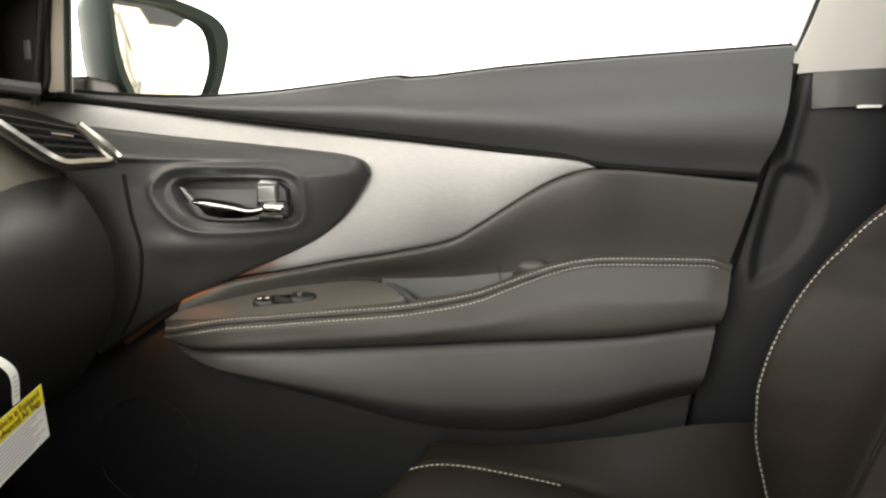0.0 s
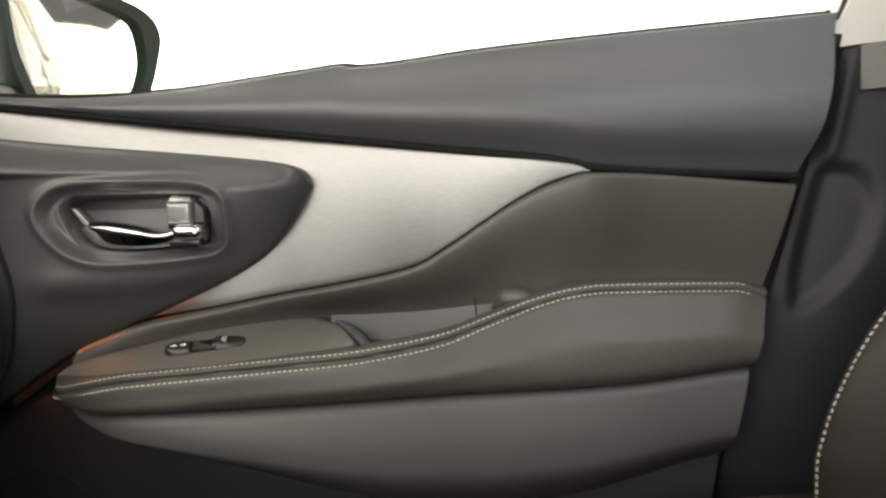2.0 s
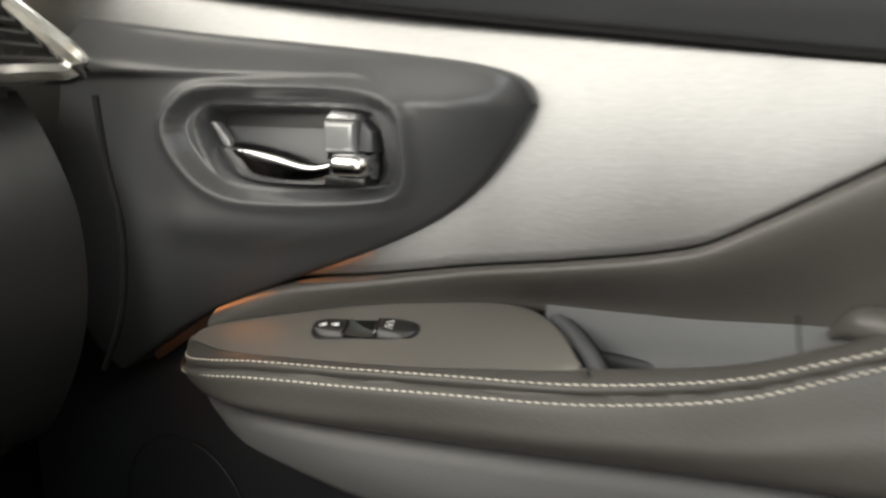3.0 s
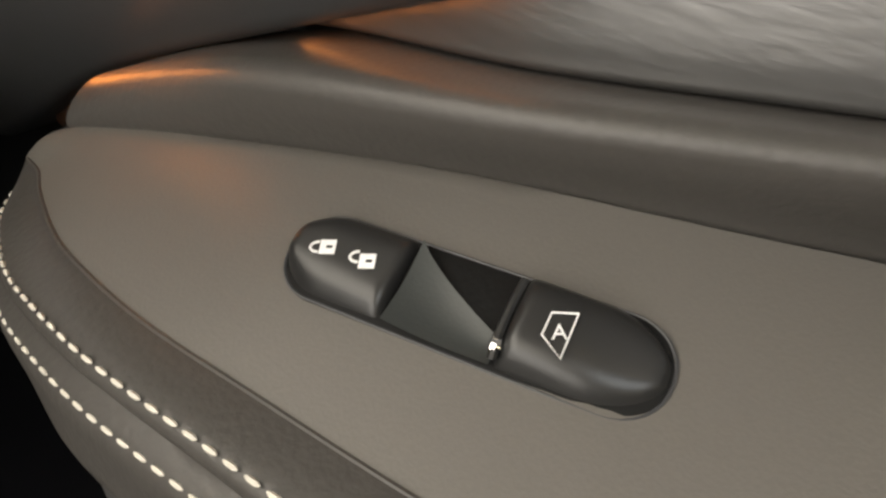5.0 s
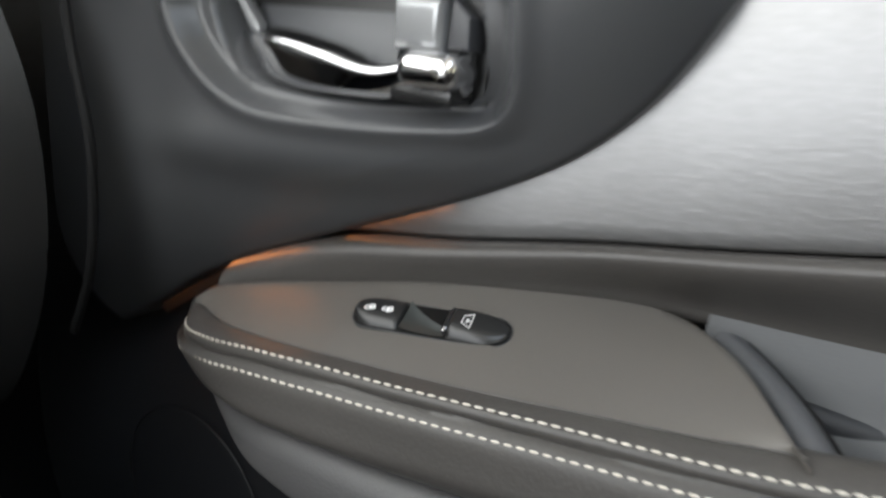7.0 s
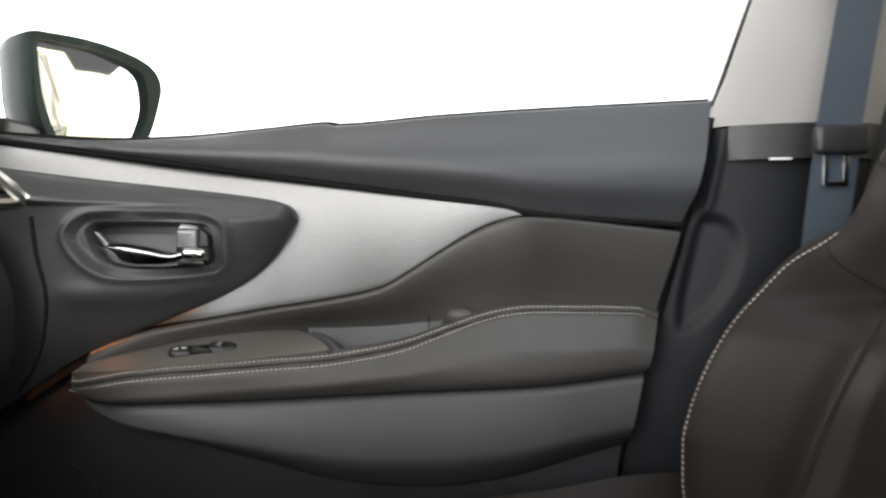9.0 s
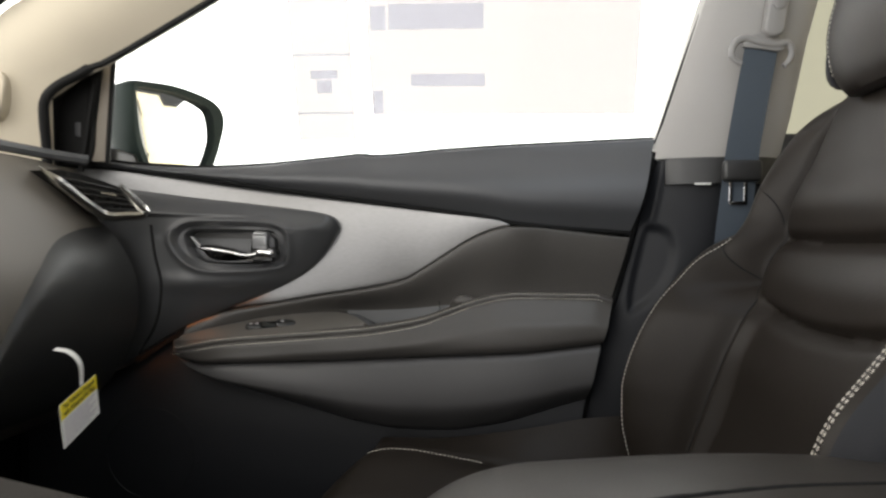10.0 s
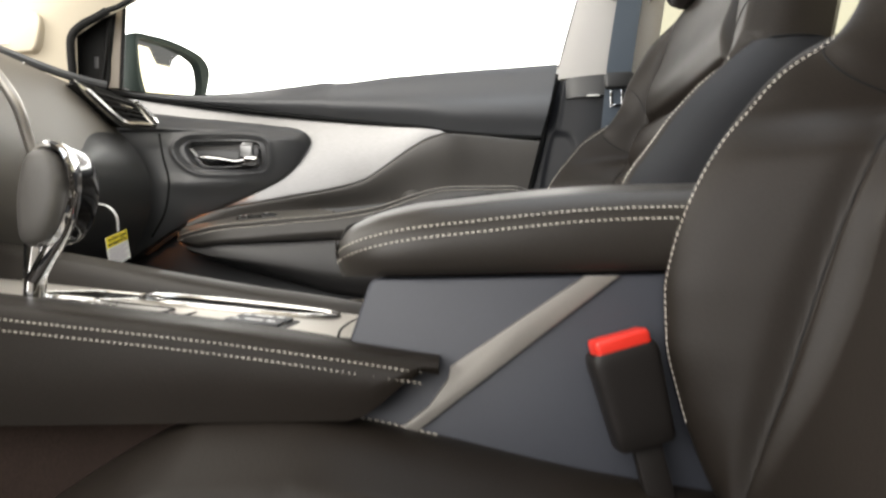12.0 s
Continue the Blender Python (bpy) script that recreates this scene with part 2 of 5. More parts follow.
def thing(name, label, category, group="", kind=""):
    return tagged(new(name), label, category, group, kind)


def stitches(lines, pitch=0.0058, length=0.0040, r=0.0007, lift=0.0):
    """Rows of single thread stitches along world lines."""
    bm = bmesh.new()
    for line in lines:
        p = np.array(line)
        s = np.r_[0, np.cumsum(np.linalg.norm(np.diff(p, axis=0), axis=1))]
        at = lambda q: Vector([float(np.interp(q, s, p[:, k])) for k in range(3)])
        for i in range(int(s[-1] / pitch)):
            a, b = at(i * pitch), at(i * pitch + length)
            d = (b - a).normalized()
            u = d.cross(Vector((0.3, 0.4, 0.87))).normalized()
            w = u.cross(d)
            rings = []
            for c, q in ((0.0, 0.35), (0.25, 1.0), (0.75, 1.0), (1.0, 0.35)):
                o = a.lerp(b, c)
                rings.append([bm.verts.new(o + (u * math.cos(t) + w * math.sin(t)) * r * q) for t in (0, 1.257, 2.513, 3.77, 5.027)])
            for ra, rb in zip(rings[:-1], rings[1:]):
                for k in range(5):
                    bm.faces.new((ra[k], ra[(k + 1) % 5], rb[(k + 1) % 5], rb[k]))
            bm.faces.new(rings[0][::-1])
            bm.faces.new(rings[-1])
    return bm


def inside(x, z, poly):
    """Signed distance from (x, z) to a closed outline, negative inside."""
    best, sign = 1e9, 1
    n = len(poly)
    for i in range(n):
        ax, az = poly[i]
        bx, bz = poly[(i + 1) % n]
        ex, ez, wx, wz = bx - ax, bz - az, x - ax, z - az
        t = min(max((wx * ex + wz * ez) / (ex * ex + ez * ez), 0), 1)
        best = min(best, math.hypot(wx - ex * t, wz - ez * t))
        if (az > z) != (bz > z) and x < ex * (z - az) / ez + ax:
            sign = -sign
    return best * sign


def words(name, text, size, m, mat, parent=None, label=""):
    """Raised lettering in the built-in font, as a mesh."""
    cu = bpy.data.curves.new(name, "FONT")
    cu.body, cu.size, cu.extrude, cu.align_x, cu.align_y = text, size, 0.00015, "CENTER", "CENTER"
    tmp = bpy.data.objects.new(name, cu)
    scene.collection.objects.link(tmp)
    me = bpy.data.meshes.new_from_object(tmp.evaluated_get(bpy.context.evaluated_depsgraph_get()))
    bpy.data.objects.remove(tmp)
    me.transform(m)
    me.materials.clear()
    me.materials.append(mat)
    ob = new(name, me)
    if parent:
        ob.parent = parent
        ob.matrix_parent_inverse = Matrix()
    return tagged(ob, label=label)


# ---- the passenger door ----
REAR = curve((0.366, 0.361), (0.467, 0.38), (0.602, 0.408), (0.687, 0.433), (0.821, 0.469), (0.997, 0.517), (1.05, 0.532))
XEND = 0.47


def lean(x, z):
    """The door's rear edge leans: stations near it follow."""
    return x + step(0.2, XEND, x) * (REAR(z) - XEND)


BELT = curve((-0.62, 0.953), (-0.527, 0.947), (-0.45, 0.940), (-0.359, 0.938), (-0.238, 0.943), (-0.145, 0.952), (-0.04, 0.9635), (-0.03, 0.9645), (-0.02, 0.9615), (0.132, 0.974), (0.362, 0.989), (0.515, 0.998))
TRIM_TOP = curve((-0.62, 0.936), (-0.53, 0.934), (-0.487, 0.931), (-0.395, 0.922), (-0.275, 0.908), (-0.027, 0.877), (0.133, 0.855), (0.209, 0.845), (0.235, 0.840), (0.25, 0.832))
PAD_LOW = curve((-0.62, 0.938), (-0.53, 0.936), (-0.395, 0.924), (-0.275, 0.910), (-0.027, 0.879), (0.133, 0.858), (0.209, 0.848), (0.25, 0.838), (0.30, 0.832), (0.465, 0.821))
TRIM_LOW = curve((-0.62, 0.58), (-0.45, 0.60), (-0.36, 0.640), (-0.273, 0.672), (-0.194, 0.684), (-0.114, 0.698), (-0.031, 0.711), (0.053, 0.730), (0.094, 0.753), (0.134, 0.779), (0.172, 0.803), (0.21, 0.821), (0.25, 0.832))
BEZ_TOP = curve((-0.48, 0.897), (-0.351, 0.881), (-0.224, 0.868), (-0.142, 0.859), (-0.101, 0.853), (-0.08, 0.846), (-0.071, 0.838), (-0.067, 0.8255))
BEZ_LOW = curve((-0.48, 0.555), (-0.444, 0.578), (-0.370, 0.627), (-0.279, 0.670), (-0.235, 0.689), (-0.175, 0.715), (-0.132, 0.740), (-0.098, 0.772), (-0.077, 0.804), (-0.067, 0.825))
PAD_TOP = curve((-0.36, 0.632), (-0.33, 0.647), (-0.30, 0.660), (-0.273, 0.669), (-0.194, 0.683), (-0.114, 0.697), (-0.031, 0.710), (0.053, 0.729), (0.094, 0.752), (0.134, 0.778), (0.172, 0.802), (0.21, 0.820), (0.25, 0.830), (0.47, 0.812))
INS_Y = curve((-0.34, -0.014), (-0.30, -0.008), (-0.20, 0.010), (-0.10, 0.030), (0.0, 0.035), (0.10, 0.025), (0.20, 0.008), (0.25, 0.0), (0.32, 0.012), (0.47, 0.028))
SEAM_Y = curve((-0.362, -0.010), (-0.345, -0.033), (-0.3, -0.060), (-0.243, -0.077), (-0.09, -0.060), (0.136, -0.030), (0.32, -0.020), (0.47, -0.005))
SILV_Y = curve((-0.62, 0.0), (-0.36, 0.014), (-0.22, 0.016), (-0.10, 0.030), (0.0, 0.035), (0.10, 0.025), (0.20, 0.008), (0.25, 0.0))
INS_LOW = curve((-0.34, -0.024), (-0.30, -0.013), (-0.25, 0.002), (-0.20, 0.015), (-0.145, 0.031), (-0.105, 0.046), (-0.06, 0.056), (0.0, 0.060), (0.12, 0.052), (0.22, 0.036), (0.47, 0.040))
INS_BOT = curve((-0.34, 0.622), (-0.30, 0.634), (-0.25, 0.644), (-0.20, 0.653), (-0.145, 0.658), (-0.09, 0.660), (0.0, 0.658), (0.1, 0.652), (0.47, 0.652))
TRIM_Y = curve((-0.62, -0.040), (-0.50, -0.020), (-0.40, 0.0), (-0.30, 0.015), (-0.10, 0.028), (0.10, 0.018), (0.25, 0.0), (0.47, 0.015))
BELT_Y = curve((-0.62, -0.050), (-0.50, -0.020), (-0.30, 0.030), (0.0, 0.045), (0.52, 0.052))
ARM_Y = curve((-0.362, -0.012), (-0.356, -0.034), (-0.342, -0.053), (-0.315, -0.067), (-0.28, -0.0755), (-0.245, -0.0775), (-0.2, -0.0745), (-0.05, -0.058), (0.05, -0.042), (0.13, -0.022), (0.2, -0.006), (0.35, 0.008), (0.47, 0.014))
ARM_Z = curve((-0.362, 0.605), (-0.334, 0.609), (-0.30, 0.617), (-0.244, 0.6275), (-0.166, 0.634), (-0.09, 0.640), (-0.015, 0.645), (0.045, 0.653), (0.097, 0.663), (0.135, 0.676), (0.196, 0.696), (0.227, 0.703), (0.272, 0.707), (0.43, 0.706), (0.47, 0.697))
SEAM_Z = curve((-0.362, 0.604), (-0.345, 0.592), (-0.32, 0.584), (-0.297, 0.581), (-0.244, 0.586), (-0.091, 0.590), (0.136, 0.598), (0.35, 0.609), (0.47, 0.621))
ARC_Z = curve((-0.362, 0.603), (-0.350, 0.588), (-0.319, 0.568), (-0.274, 0.551), (-0.207, 0.531), (-0.093, 0.496), (-0.017, 0.473), (0.06, 0.459), (0.137, 0.456), (0.214, 0.465), (0.31, 0.480), (0.40, 0.494), (0.47, 0.508))


def band(x0, x1, n, low, high, yfun, r=0.006, back=0.03, nv=18, fade=None):
    """A rounded panel between two curves along the door: yfun(x, v) is its face, v from 0 below to 1 above."""
    rows = []
    for i in range(n):
        x = x0 + (x1 - x0) * i / (n - 1)
        a, b = low(x), high(x)
        h = max(b - a, 0.0004)
        rr = min(r, h * 0.45)
        ds = [0, 0.08 * rr, 0.3 * rr, 0.6 * rr, rr]
        inner = [rr + (h - 2 * rr) * k / (nv - 1) for k in range(1, nv - 1)]
        dist = ds + inner + [h - d for d in ds[::-1]]
        row = []
        for d in dist:
            e = min(d, h - d)
            q = 1 - min(e / rr, 1)
            drop = rr * (1 - math.sqrt(max(0, 1 - q * q)))
            z = a + d
            row.append((lean(x, z), yfun(x, d / h) + drop, z))
        row = [(row[0][0], row[0][1] + back, row[0][2])] + row + [(row[-1][0], row[-1][1] + back, row[-1][2])]
        rows.append(row)
    return sheet(rows)


door = thing("front_door", "charcoal leather and brushed silver car door trim with chrome handle", "car door")

# flat core of the door, behind all its pads
part("door_panel", plate([(-0.72, 0.12), (0.35, 0.12), (0.40, 0.56), (0.455, 0.80), (0.50, 0.955), (-0.72, 0.935)], lambda u, v, d: (u, 0.075 + d, v), 0.05), M_BLACK, door, "black plastic lower door skin")
part("lower_lining", band(-0.66, 0.47, 60, lambda x: 0.13, lambda x: 0.64, lambda x, v: 0.045 - 0.03 * step(0.0, 0.5, v) * step(0.0, 0.4, 1 - v), r=0.01, back=0.02), M_LINING, door, "blue-black lower door lining")

PAD_BASE = curve((-0.62, -0.034), (-0.50, -0.014), (-0.40, 0.005), (-0.30, 0.019), (-0.10, 0.027), (0.10, 0.022), (0.25, 0.014), (0.47, 0.019))


def pad_y(x, v):
    a, b = PAD_BASE(x), BELT_Y(x)
    full = step(-0.60, 0.25, x)
    y = a + (b - a) * step(0.15, 1.0, v)
    return y - 0.024 * full * math.sin(math.pi * min(1, v * 1.05)) ** 1.2 + 0.014 * full * step(0.30, 0.0, v)


part("upper_pad", band(-0.62, XEND, 190, PAD_LOW, BELT, pad_y, r=0.007, back=0.03, nv=30), M_PAD, door, "soft charcoal vinyl upper door pad")
# dark rod drawn for the recessed shadow line below the upper pad
part("pad_shadow_line", tube([(lean(x, PAD_LOW(x)), TRIM_Y(x) + 0.012, PAD_LOW(x) - 0.001) for x in np.linspace(-0.62, XEND, 80)], 0.004, 8), M_RUBBER, door)
part("belt_seal", tube([(lean(x, BELT(x)), BELT_Y(x) + 0.022, BELT(x) + 0.001) for x in np.linspace(-0.62, XEND, 80)], 0.006, 8), M_RUBBER, door)
part("silver_trim", band(-0.62, 0.2502, 150, TRIM_LOW, TRIM_TOP, lambda x, v: SILV_Y(x) * (1 - v) + TRIM_Y(x) * v + 0.006 + 0.09 * (TRIM_TOP(x) - TRIM_LOW(x)) * v * v * step(-0.62, -0.2, x), r=0.003, back=0.02, nv=26), M_SILVER, door, "brushed silver metal door trim")
part("leather_insert", band(-0.338, XEND, 150, INS_BOT, PAD_TOP, lambda x, v: INS_LOW(x) + (INS_Y(x) - 0.004 - INS_LOW(x)) * step(0.2, 1.0, v) - 0.004 * math.sin(math.pi * v), r=0.006, back=0.03, nv=20), M_LEATHER, door, "dark brown leather door insert")

# black strip added where the gap between door and post lies in shade
part("rear_gap_strip", tube([(REAR(z) + 0.005, 0.046, z) for z in np.linspace(0.38, 0.968, 40)], 0.008, 8), M_RUBBER, door, "black strip for the shaded gap behind the door")

# handle surround with a moulded recess
OUTER = path([(-0.359, 0.806), (-0.350, 0.822), (-0.325, 0.834), (-0.256, 0.836), (-0.205, 0.836), (-0.168, 0.830), (-0.151, 0.817), (-0.148, 0.800), (-0.150, 0.771), (-0.163, 0.753), (-0.192, 0.747), (-0.243, 0.744), (-0.296, 0.745), (-0.326, 0.756), (-0.346, 0.774), (-0.356, 0.790)], 52, closed=True).tolist()
INNER = path([(-0.338, 0.810), (-0.328, 0.819), (-0.313, 0.821), (-0.260, 0.821), (-0.216, 0.820), (-0.183, 0.818), (-0.172, 0.808), (-0.169, 0.775), (-0.180, 0.763), (-0.217, 0.758), (-0.274, 0.757), (-0.309, 0.762), (-0.327, 0.777), (-0.336, 0.795)], 48, closed=True).tolist()


def bezel_y(x, v):
    z = BEZ_LOW(x) + v * (BEZ_TOP(x) - BEZ_LOW(x))
    h = BEZ_TOP(x) - BEZ_LOW(x)
    face = -0.022 - 0.016 * step(-0.10, -0.30, x) - 0.012 * step(-0.3, -0.42, x)
    low, high = v * h, (1 - v) * h
    under = 0.046 * (1 - min(1.0, low / 0.115)) ** 2.2
    over = 0.030 * (1 - step(0, 0.040, high))
    y = face + math.sqrt(under * under + over * over)
    ledge = 0.846 - 0.010 * step(-0.2, -0.15, x)
    y += 0.006 * (1 - step(ledge - 0.006, ledge + 0.002, z)) * step(ledge - 0.05, ledge - 0.004, z) * step(-0.14, -0.21, x)
    y -= 0.0075 * math.exp(-((z - 0.722) / 0.018) ** 2) * step(-0.41, -0.33, x) * step(-0.125, -0.19, x) * min(1.0, low / 0.03)
    o, i = inside(x, z, OUTER), inside(x, z, INNER)
    y += 0.011 * step(0.0, 0.013, -o) - 0.0036 * math.exp(-(o / 0.0060) ** 2)
    y += 0.030 * (1 - step(-0.008, 0.001, i))
    return y


part("handle_surround", band(-0.48, -0.0672, 320, BEZ_LOW, BEZ_TOP, bezel_y, r=0.004, back=0.03, nv=160), M_SURROUND, door, "charcoal plastic handle surround")

RIDGE = curve((-0.330, 0.7885), (-0.315, 0.7880), (-0.289, 0.7865), (-0.256, 0.7822), (-0.221, 0.7762), (-0.200, 0.7800), (-0.172, 0.7835))
KEEL = curve((-0.330, 0.7840), (-0.320, 0.7745), (-0.310, 0.7675), (-0.296, 0.7625), (-0.263, 0.7600), (-0.219, 0.7615), (-0.200, 0.7660), (-0.172, 0.7680))
LIP = curve((-0.330, -0.014), (-0.310, -0.025), (-0.280, -0.031), (-0.250, -0.032), (-0.221, -0.031), (-0.172, -0.028))
rows = []
for x in np.linspace(-0.330, -0.173, 48):
    t, k, y = RIDGE(x), KEEL(x), LIP(x)
    sec = [(y + 0.016, t + 0.0035), (y + 0.007, t + 0.0026), (y + 0.001, t), (y - 0.0006, t - 0.003), (y + 0.002, t * 0.5 + k * 0.5), (y + 0.006, k + 0.002), (y + 0.010, k), (y + 0.016, k + 0.003)]
    rows.append([(x, q[0], q[1]) for q in path(sec, 22, closed=True)])
handle = part("door_handle", sheet(rows, closed=True, caps=True), M_CHROME, door, "polished chrome pull handle", sharp=70)
part("handle_pivot", box(-0.2060, -0.1715, -0.0350, -0.006, 0.7690, 0.7865, 0.008, 5), M_CHROME, handle, "chrome pivot block")
part("handle_keel", box(-0.2120, -0.1760, -0.0270, -0.006, 0.7625, 0.7695, 0.002), M_GLOSS, handle)
lock = part("lock_lever", plate([(-0.2155, 0.7865), (-0.1875, 0.7865), (-0.1865, 0.8105), (-0.2150, 0.8105)], lambda u, v, d: (u, -0.024 - 0.10 * (v - 0.80) + d, v), 0.024, 0.005, 4), M_LEVER, door, "grey satin lock lever")
part("lever_cap", plate([(-0.2150, 0.8110), (-0.1850, 0.8110), (-0.1890, 0.8160), (-0.2105, 0.8185)], lambda u, v, d: (u, -0.023 + 0.4 * (v - 0.811) + d, v), 0.020, 0.003, 3), M_LEVER, lock)
part("lever_side", plate([(-0.1862, 0.788), (-0.1735, 0.788), (-0.1745, 0.803), (-0.1845, 0.8115)], lambda u, v, d: (u, -0.019 + d, v), 0.018, 0.002), M_PLASTIC, lock)
cup_plate = part("handle_cup", plate(path([(-0.334, 0.770), (-0.318, 0.762), (-0.18, 0.762), (-0.172, 0.770), (-0.172, 0.812), (-0.18, 0.819), (-0.326, 0.820), (-0.336, 0.808)], 40, closed=True).tolist(), lambda u, v, d: (u, -0.002 + d, v), 0.004, 0.001), M_BLACK, door)
part("cup_backing", plate([(-0.322, 0.772), (-0.222, 0.772), (-0.222, 0.8065), (-0.330, 0.8075)], lambda u, v, d: (u, -0.010 + 0.25 * (v - 0.772) + d, v), 0.006, 0.0015), M_PAD, cup_plate, "grey backing plate of the handle cup")
part("cup_hook", plate([(-0.3335, 0.8075), (-0.3260, 0.8060), (-0.3090, 0.7870), (-0.3180, 0.7868)], lambda u, v, d: (u, -0.018 + d, v), 0.010, 0.002), M_LEVER, cup_plate)


# armrest: a rolled leather front and a flat top with the switches
CREST = curve((-0.362, 0.012), (-0.334, 0.0095), (-0.30, 0.0045), (-0.244, 0.0005), (-0.15, 0.0), (-0.05, 0.003), (0.0, 0.005), (0.10, 0.004), (0.47, 0.004))


def arm_section(x):
    y, z, s, f = ARM_Y(x), ARM_Z(x), SEAM_Z(x), SEAM_Y(x)
    k = min(1.0, (z - s) / 0.04)
    inner = y + 0.034 + 0.01 * step(0.12, 0.2, x)
    w = step(-0.362, -0.33, x)
    c, r = CREST(x), step(-0.2, 0.25, x)
    return [(inner, z - 0.045 * k), (inner, z - 0.006), (inner - 0.004, z + c - 0.0025), (y + 0.021 * w + 0.004, z + c + 0.0005), (y + 0.013 * w + 0.002, z + c * 0.7 + 0.0016 * w), (y + 0.0045, z + 0.001 + 0.1 * c), (y + 0.0028, z - 0.0035), (y + 0.0048, z - 0.0055), (y + 0.0018, z - 0.0075), (y - 0.002, z - 0.012 * k),
            (y * 0.75 + f * 0.25 - 0.0035 - 0.006 * r, z - 0.014 * k - 0.22 * (z - s)), (y * 0.4 + f * 0.6 - 0.0045 - 0.009 * r, z - 0.014 * k - 0.42 * (z - s)), (f - 0.003 - 0.004 * r, s + 0.16 * (z - s)), (f + 0.001, s + 0.003), (f + 0.010, s)]


rows = []
for x in np.linspace(-0.3615, XEND, 170):
    sec = path(arm_section(x), 60)
    rows.append([(lean(x, q[1]), q[0], q[1]) for q in sec])
part("armrest", sheet(rows), M_LEATHER, door, "padded dark leather armrest with twin cream stitching", sharp=60)
part("stitching", stitches([[(lean(x, ARM_Z(x)), ARM_Y(x) + 0.0042, ARM_Z(x) + 0.0018) for x in np.linspace(-0.352, 0.452, 300)], [(lean(x, ARM_Z(x)), ARM_Y(x) - 0.0008 + 0.0012 * step(0.05, 0.25, x), ARM_Z(x) - 0.0098 + 0.0036 * step(0.05, 0.25, x)) for x in np.linspace(-0.352, 0.455, 300)]]), M_THREAD, door, "twin rows of cream stitches", kind="stuff")

# the tilted switch plate: its front edge rides on the roll, its back edge meets the insert
def plate_front(x):
    return Vector((x, ARM_Y(x) + 0.0165 * step(-0.362, -0.33, x) + 0.002, ARM_Z(x) + CREST(x) + 0.0010))


EDGE = path([(-0.342, -0.030, 0.6265), (-0.330, -0.0245, 0.6315), (-0.30, -0.015, 0.639), (-0.25, 0.000, 0.649), (-0.2, 0.012, 0.6585), (-0.145, 0.028, 0.664), (-0.105, 0.042, 0.6665), (-0.080, 0.046, 0.667), (-0.062, 0.040, 0.6665), (-0.046, 0.026, 0.665), (-0.03, 0.007, 0.6625), (-0.012, -0.024, 0.658), (-0.001, -0.0415, 0.6545)], 90)


def top_plate():
    rows = []
    for i, b in enumerate(EDGE):
        a = plate_front(-0.346 + 0.346 * (i / 89))
        b = Vector(b)
        row = [a + (b - a) * (k / 15) + Vector((0, 0, 0.0012 * math.sin(math.pi * k / 15))) for k in range(16)]
        out = (b - Vector((-0.18, -0.03, b.z))).normalized()
        rows.append(row + [b + out * 0.0015 - Vector((0, 0, 0.0006)), b + out * 0.003 - Vector((0, 0, 0.003)), b + out * 0.004 - Vector((0, 0, 0.03))])
    return sheet(rows)


part("armrest_top", top_plate(), M_PLATE, door, "flat charcoal switch panel of the armrest")
part("plate_welt", tube([plate_front(x) + Vector((0, 0.0002, 0.0002)) for x in np.linspace(-0.344, -0.004, 90)], 0.0007, 6), M_LEATHER, door)
def pocket_row(x):
    zf, zt = ARM_Z(x), 0.664 + 0.016 * step(-0.03, 0.16, x)
    yf, yb = ARM_Y(x) + 0.020, INS_LOW(x) - 0.004
    deep = 0.034 * (1 - 0.8 * step(0.09, 0.175, x))
    sec = [(yf, zf - 0.003), (yf + 0.008, zf - 0.45 * deep), (yf * 0.6 + yb * 0.4, zf - deep), (yb - 0.012, zf - 0.6 * deep), (yb - 0.002, (zf + zt) / 2), (yb, zt), (yb + 0.004, zt + 0.012)]
    return [(x, q[0], q[1]) for q in path(sec, 24)]


part("pull_pocket", sheet([pocket_row(x) for x in np.linspace(-0.055, 0.176, 50)]), M_GREY, door, "grey lined pull pocket", sharp=70)
RIB = path([(-0.052, 0.046, 0.6655), (-0.034, 0.024, 0.6625), (-0.014, -0.006, 0.6575), (0.002, -0.036, 0.6500), (0.004, -0.044, 0.6460)], 24)
part("pocket_rib", sheet([[tuple(Vector(p) + Vector(o)) for o in ((0.002, 0.001, -0.006), (0.005, 0.001, -0.0015), (0.010, 0.002, -0.001), (0.015, 0.003, -0.003), (0.018, 0.004, -0.012))] for p in RIB]), M_PAD, door, "grey end rib of the pull pocket", sharp=70)
part("rib_joint", tube([tuple(Vector(p) + Vector((0.0175, 0.004, -0.0050))) for p in RIB], 0.0010, 6), M_RUBBER, door)
part("pocket_joint", tube([(0.121, 0.038, 0.690), (0.124, 0.020, 0.668), (0.128, -0.010, 0.6605)], 0.0009, 6), M_RUBBER, door)
part("pocket_end", tube(path([(0.142, 0.042, 0.678), (0.152, 0.036, 0.688), (0.170, 0.026, 0.692), (0.195, 0.018, 0.688)], 16), [0.004 + 0.009 * step(0, 0.4, k / 15) - 0.006 * step(0.6, 1, k / 15) for k in range(16)], 10), M_LEATHER, door)

part("lower_pad", band(-0.3605, XEND, 150, ARC_Z, SEAM_Z, lambda x, v: SEAM_Y(x) + 0.003 + 0.040 * step(0.42, -0.12, v) - 0.011 * math.sin(math.pi * v) * step(-0.36, -0.1, x), r=0.012, back=0.07, nv=30), M_VINYL, door, "charcoal vinyl lower door pad")

# switch cluster in the armrest: an oval well with a rocker at each end
SW_U = Vector((0.083, 0.0170, 0.006)).normalized()
SW_N = SW_U.cross(Vector((0, 1, 0.42))).normalized()
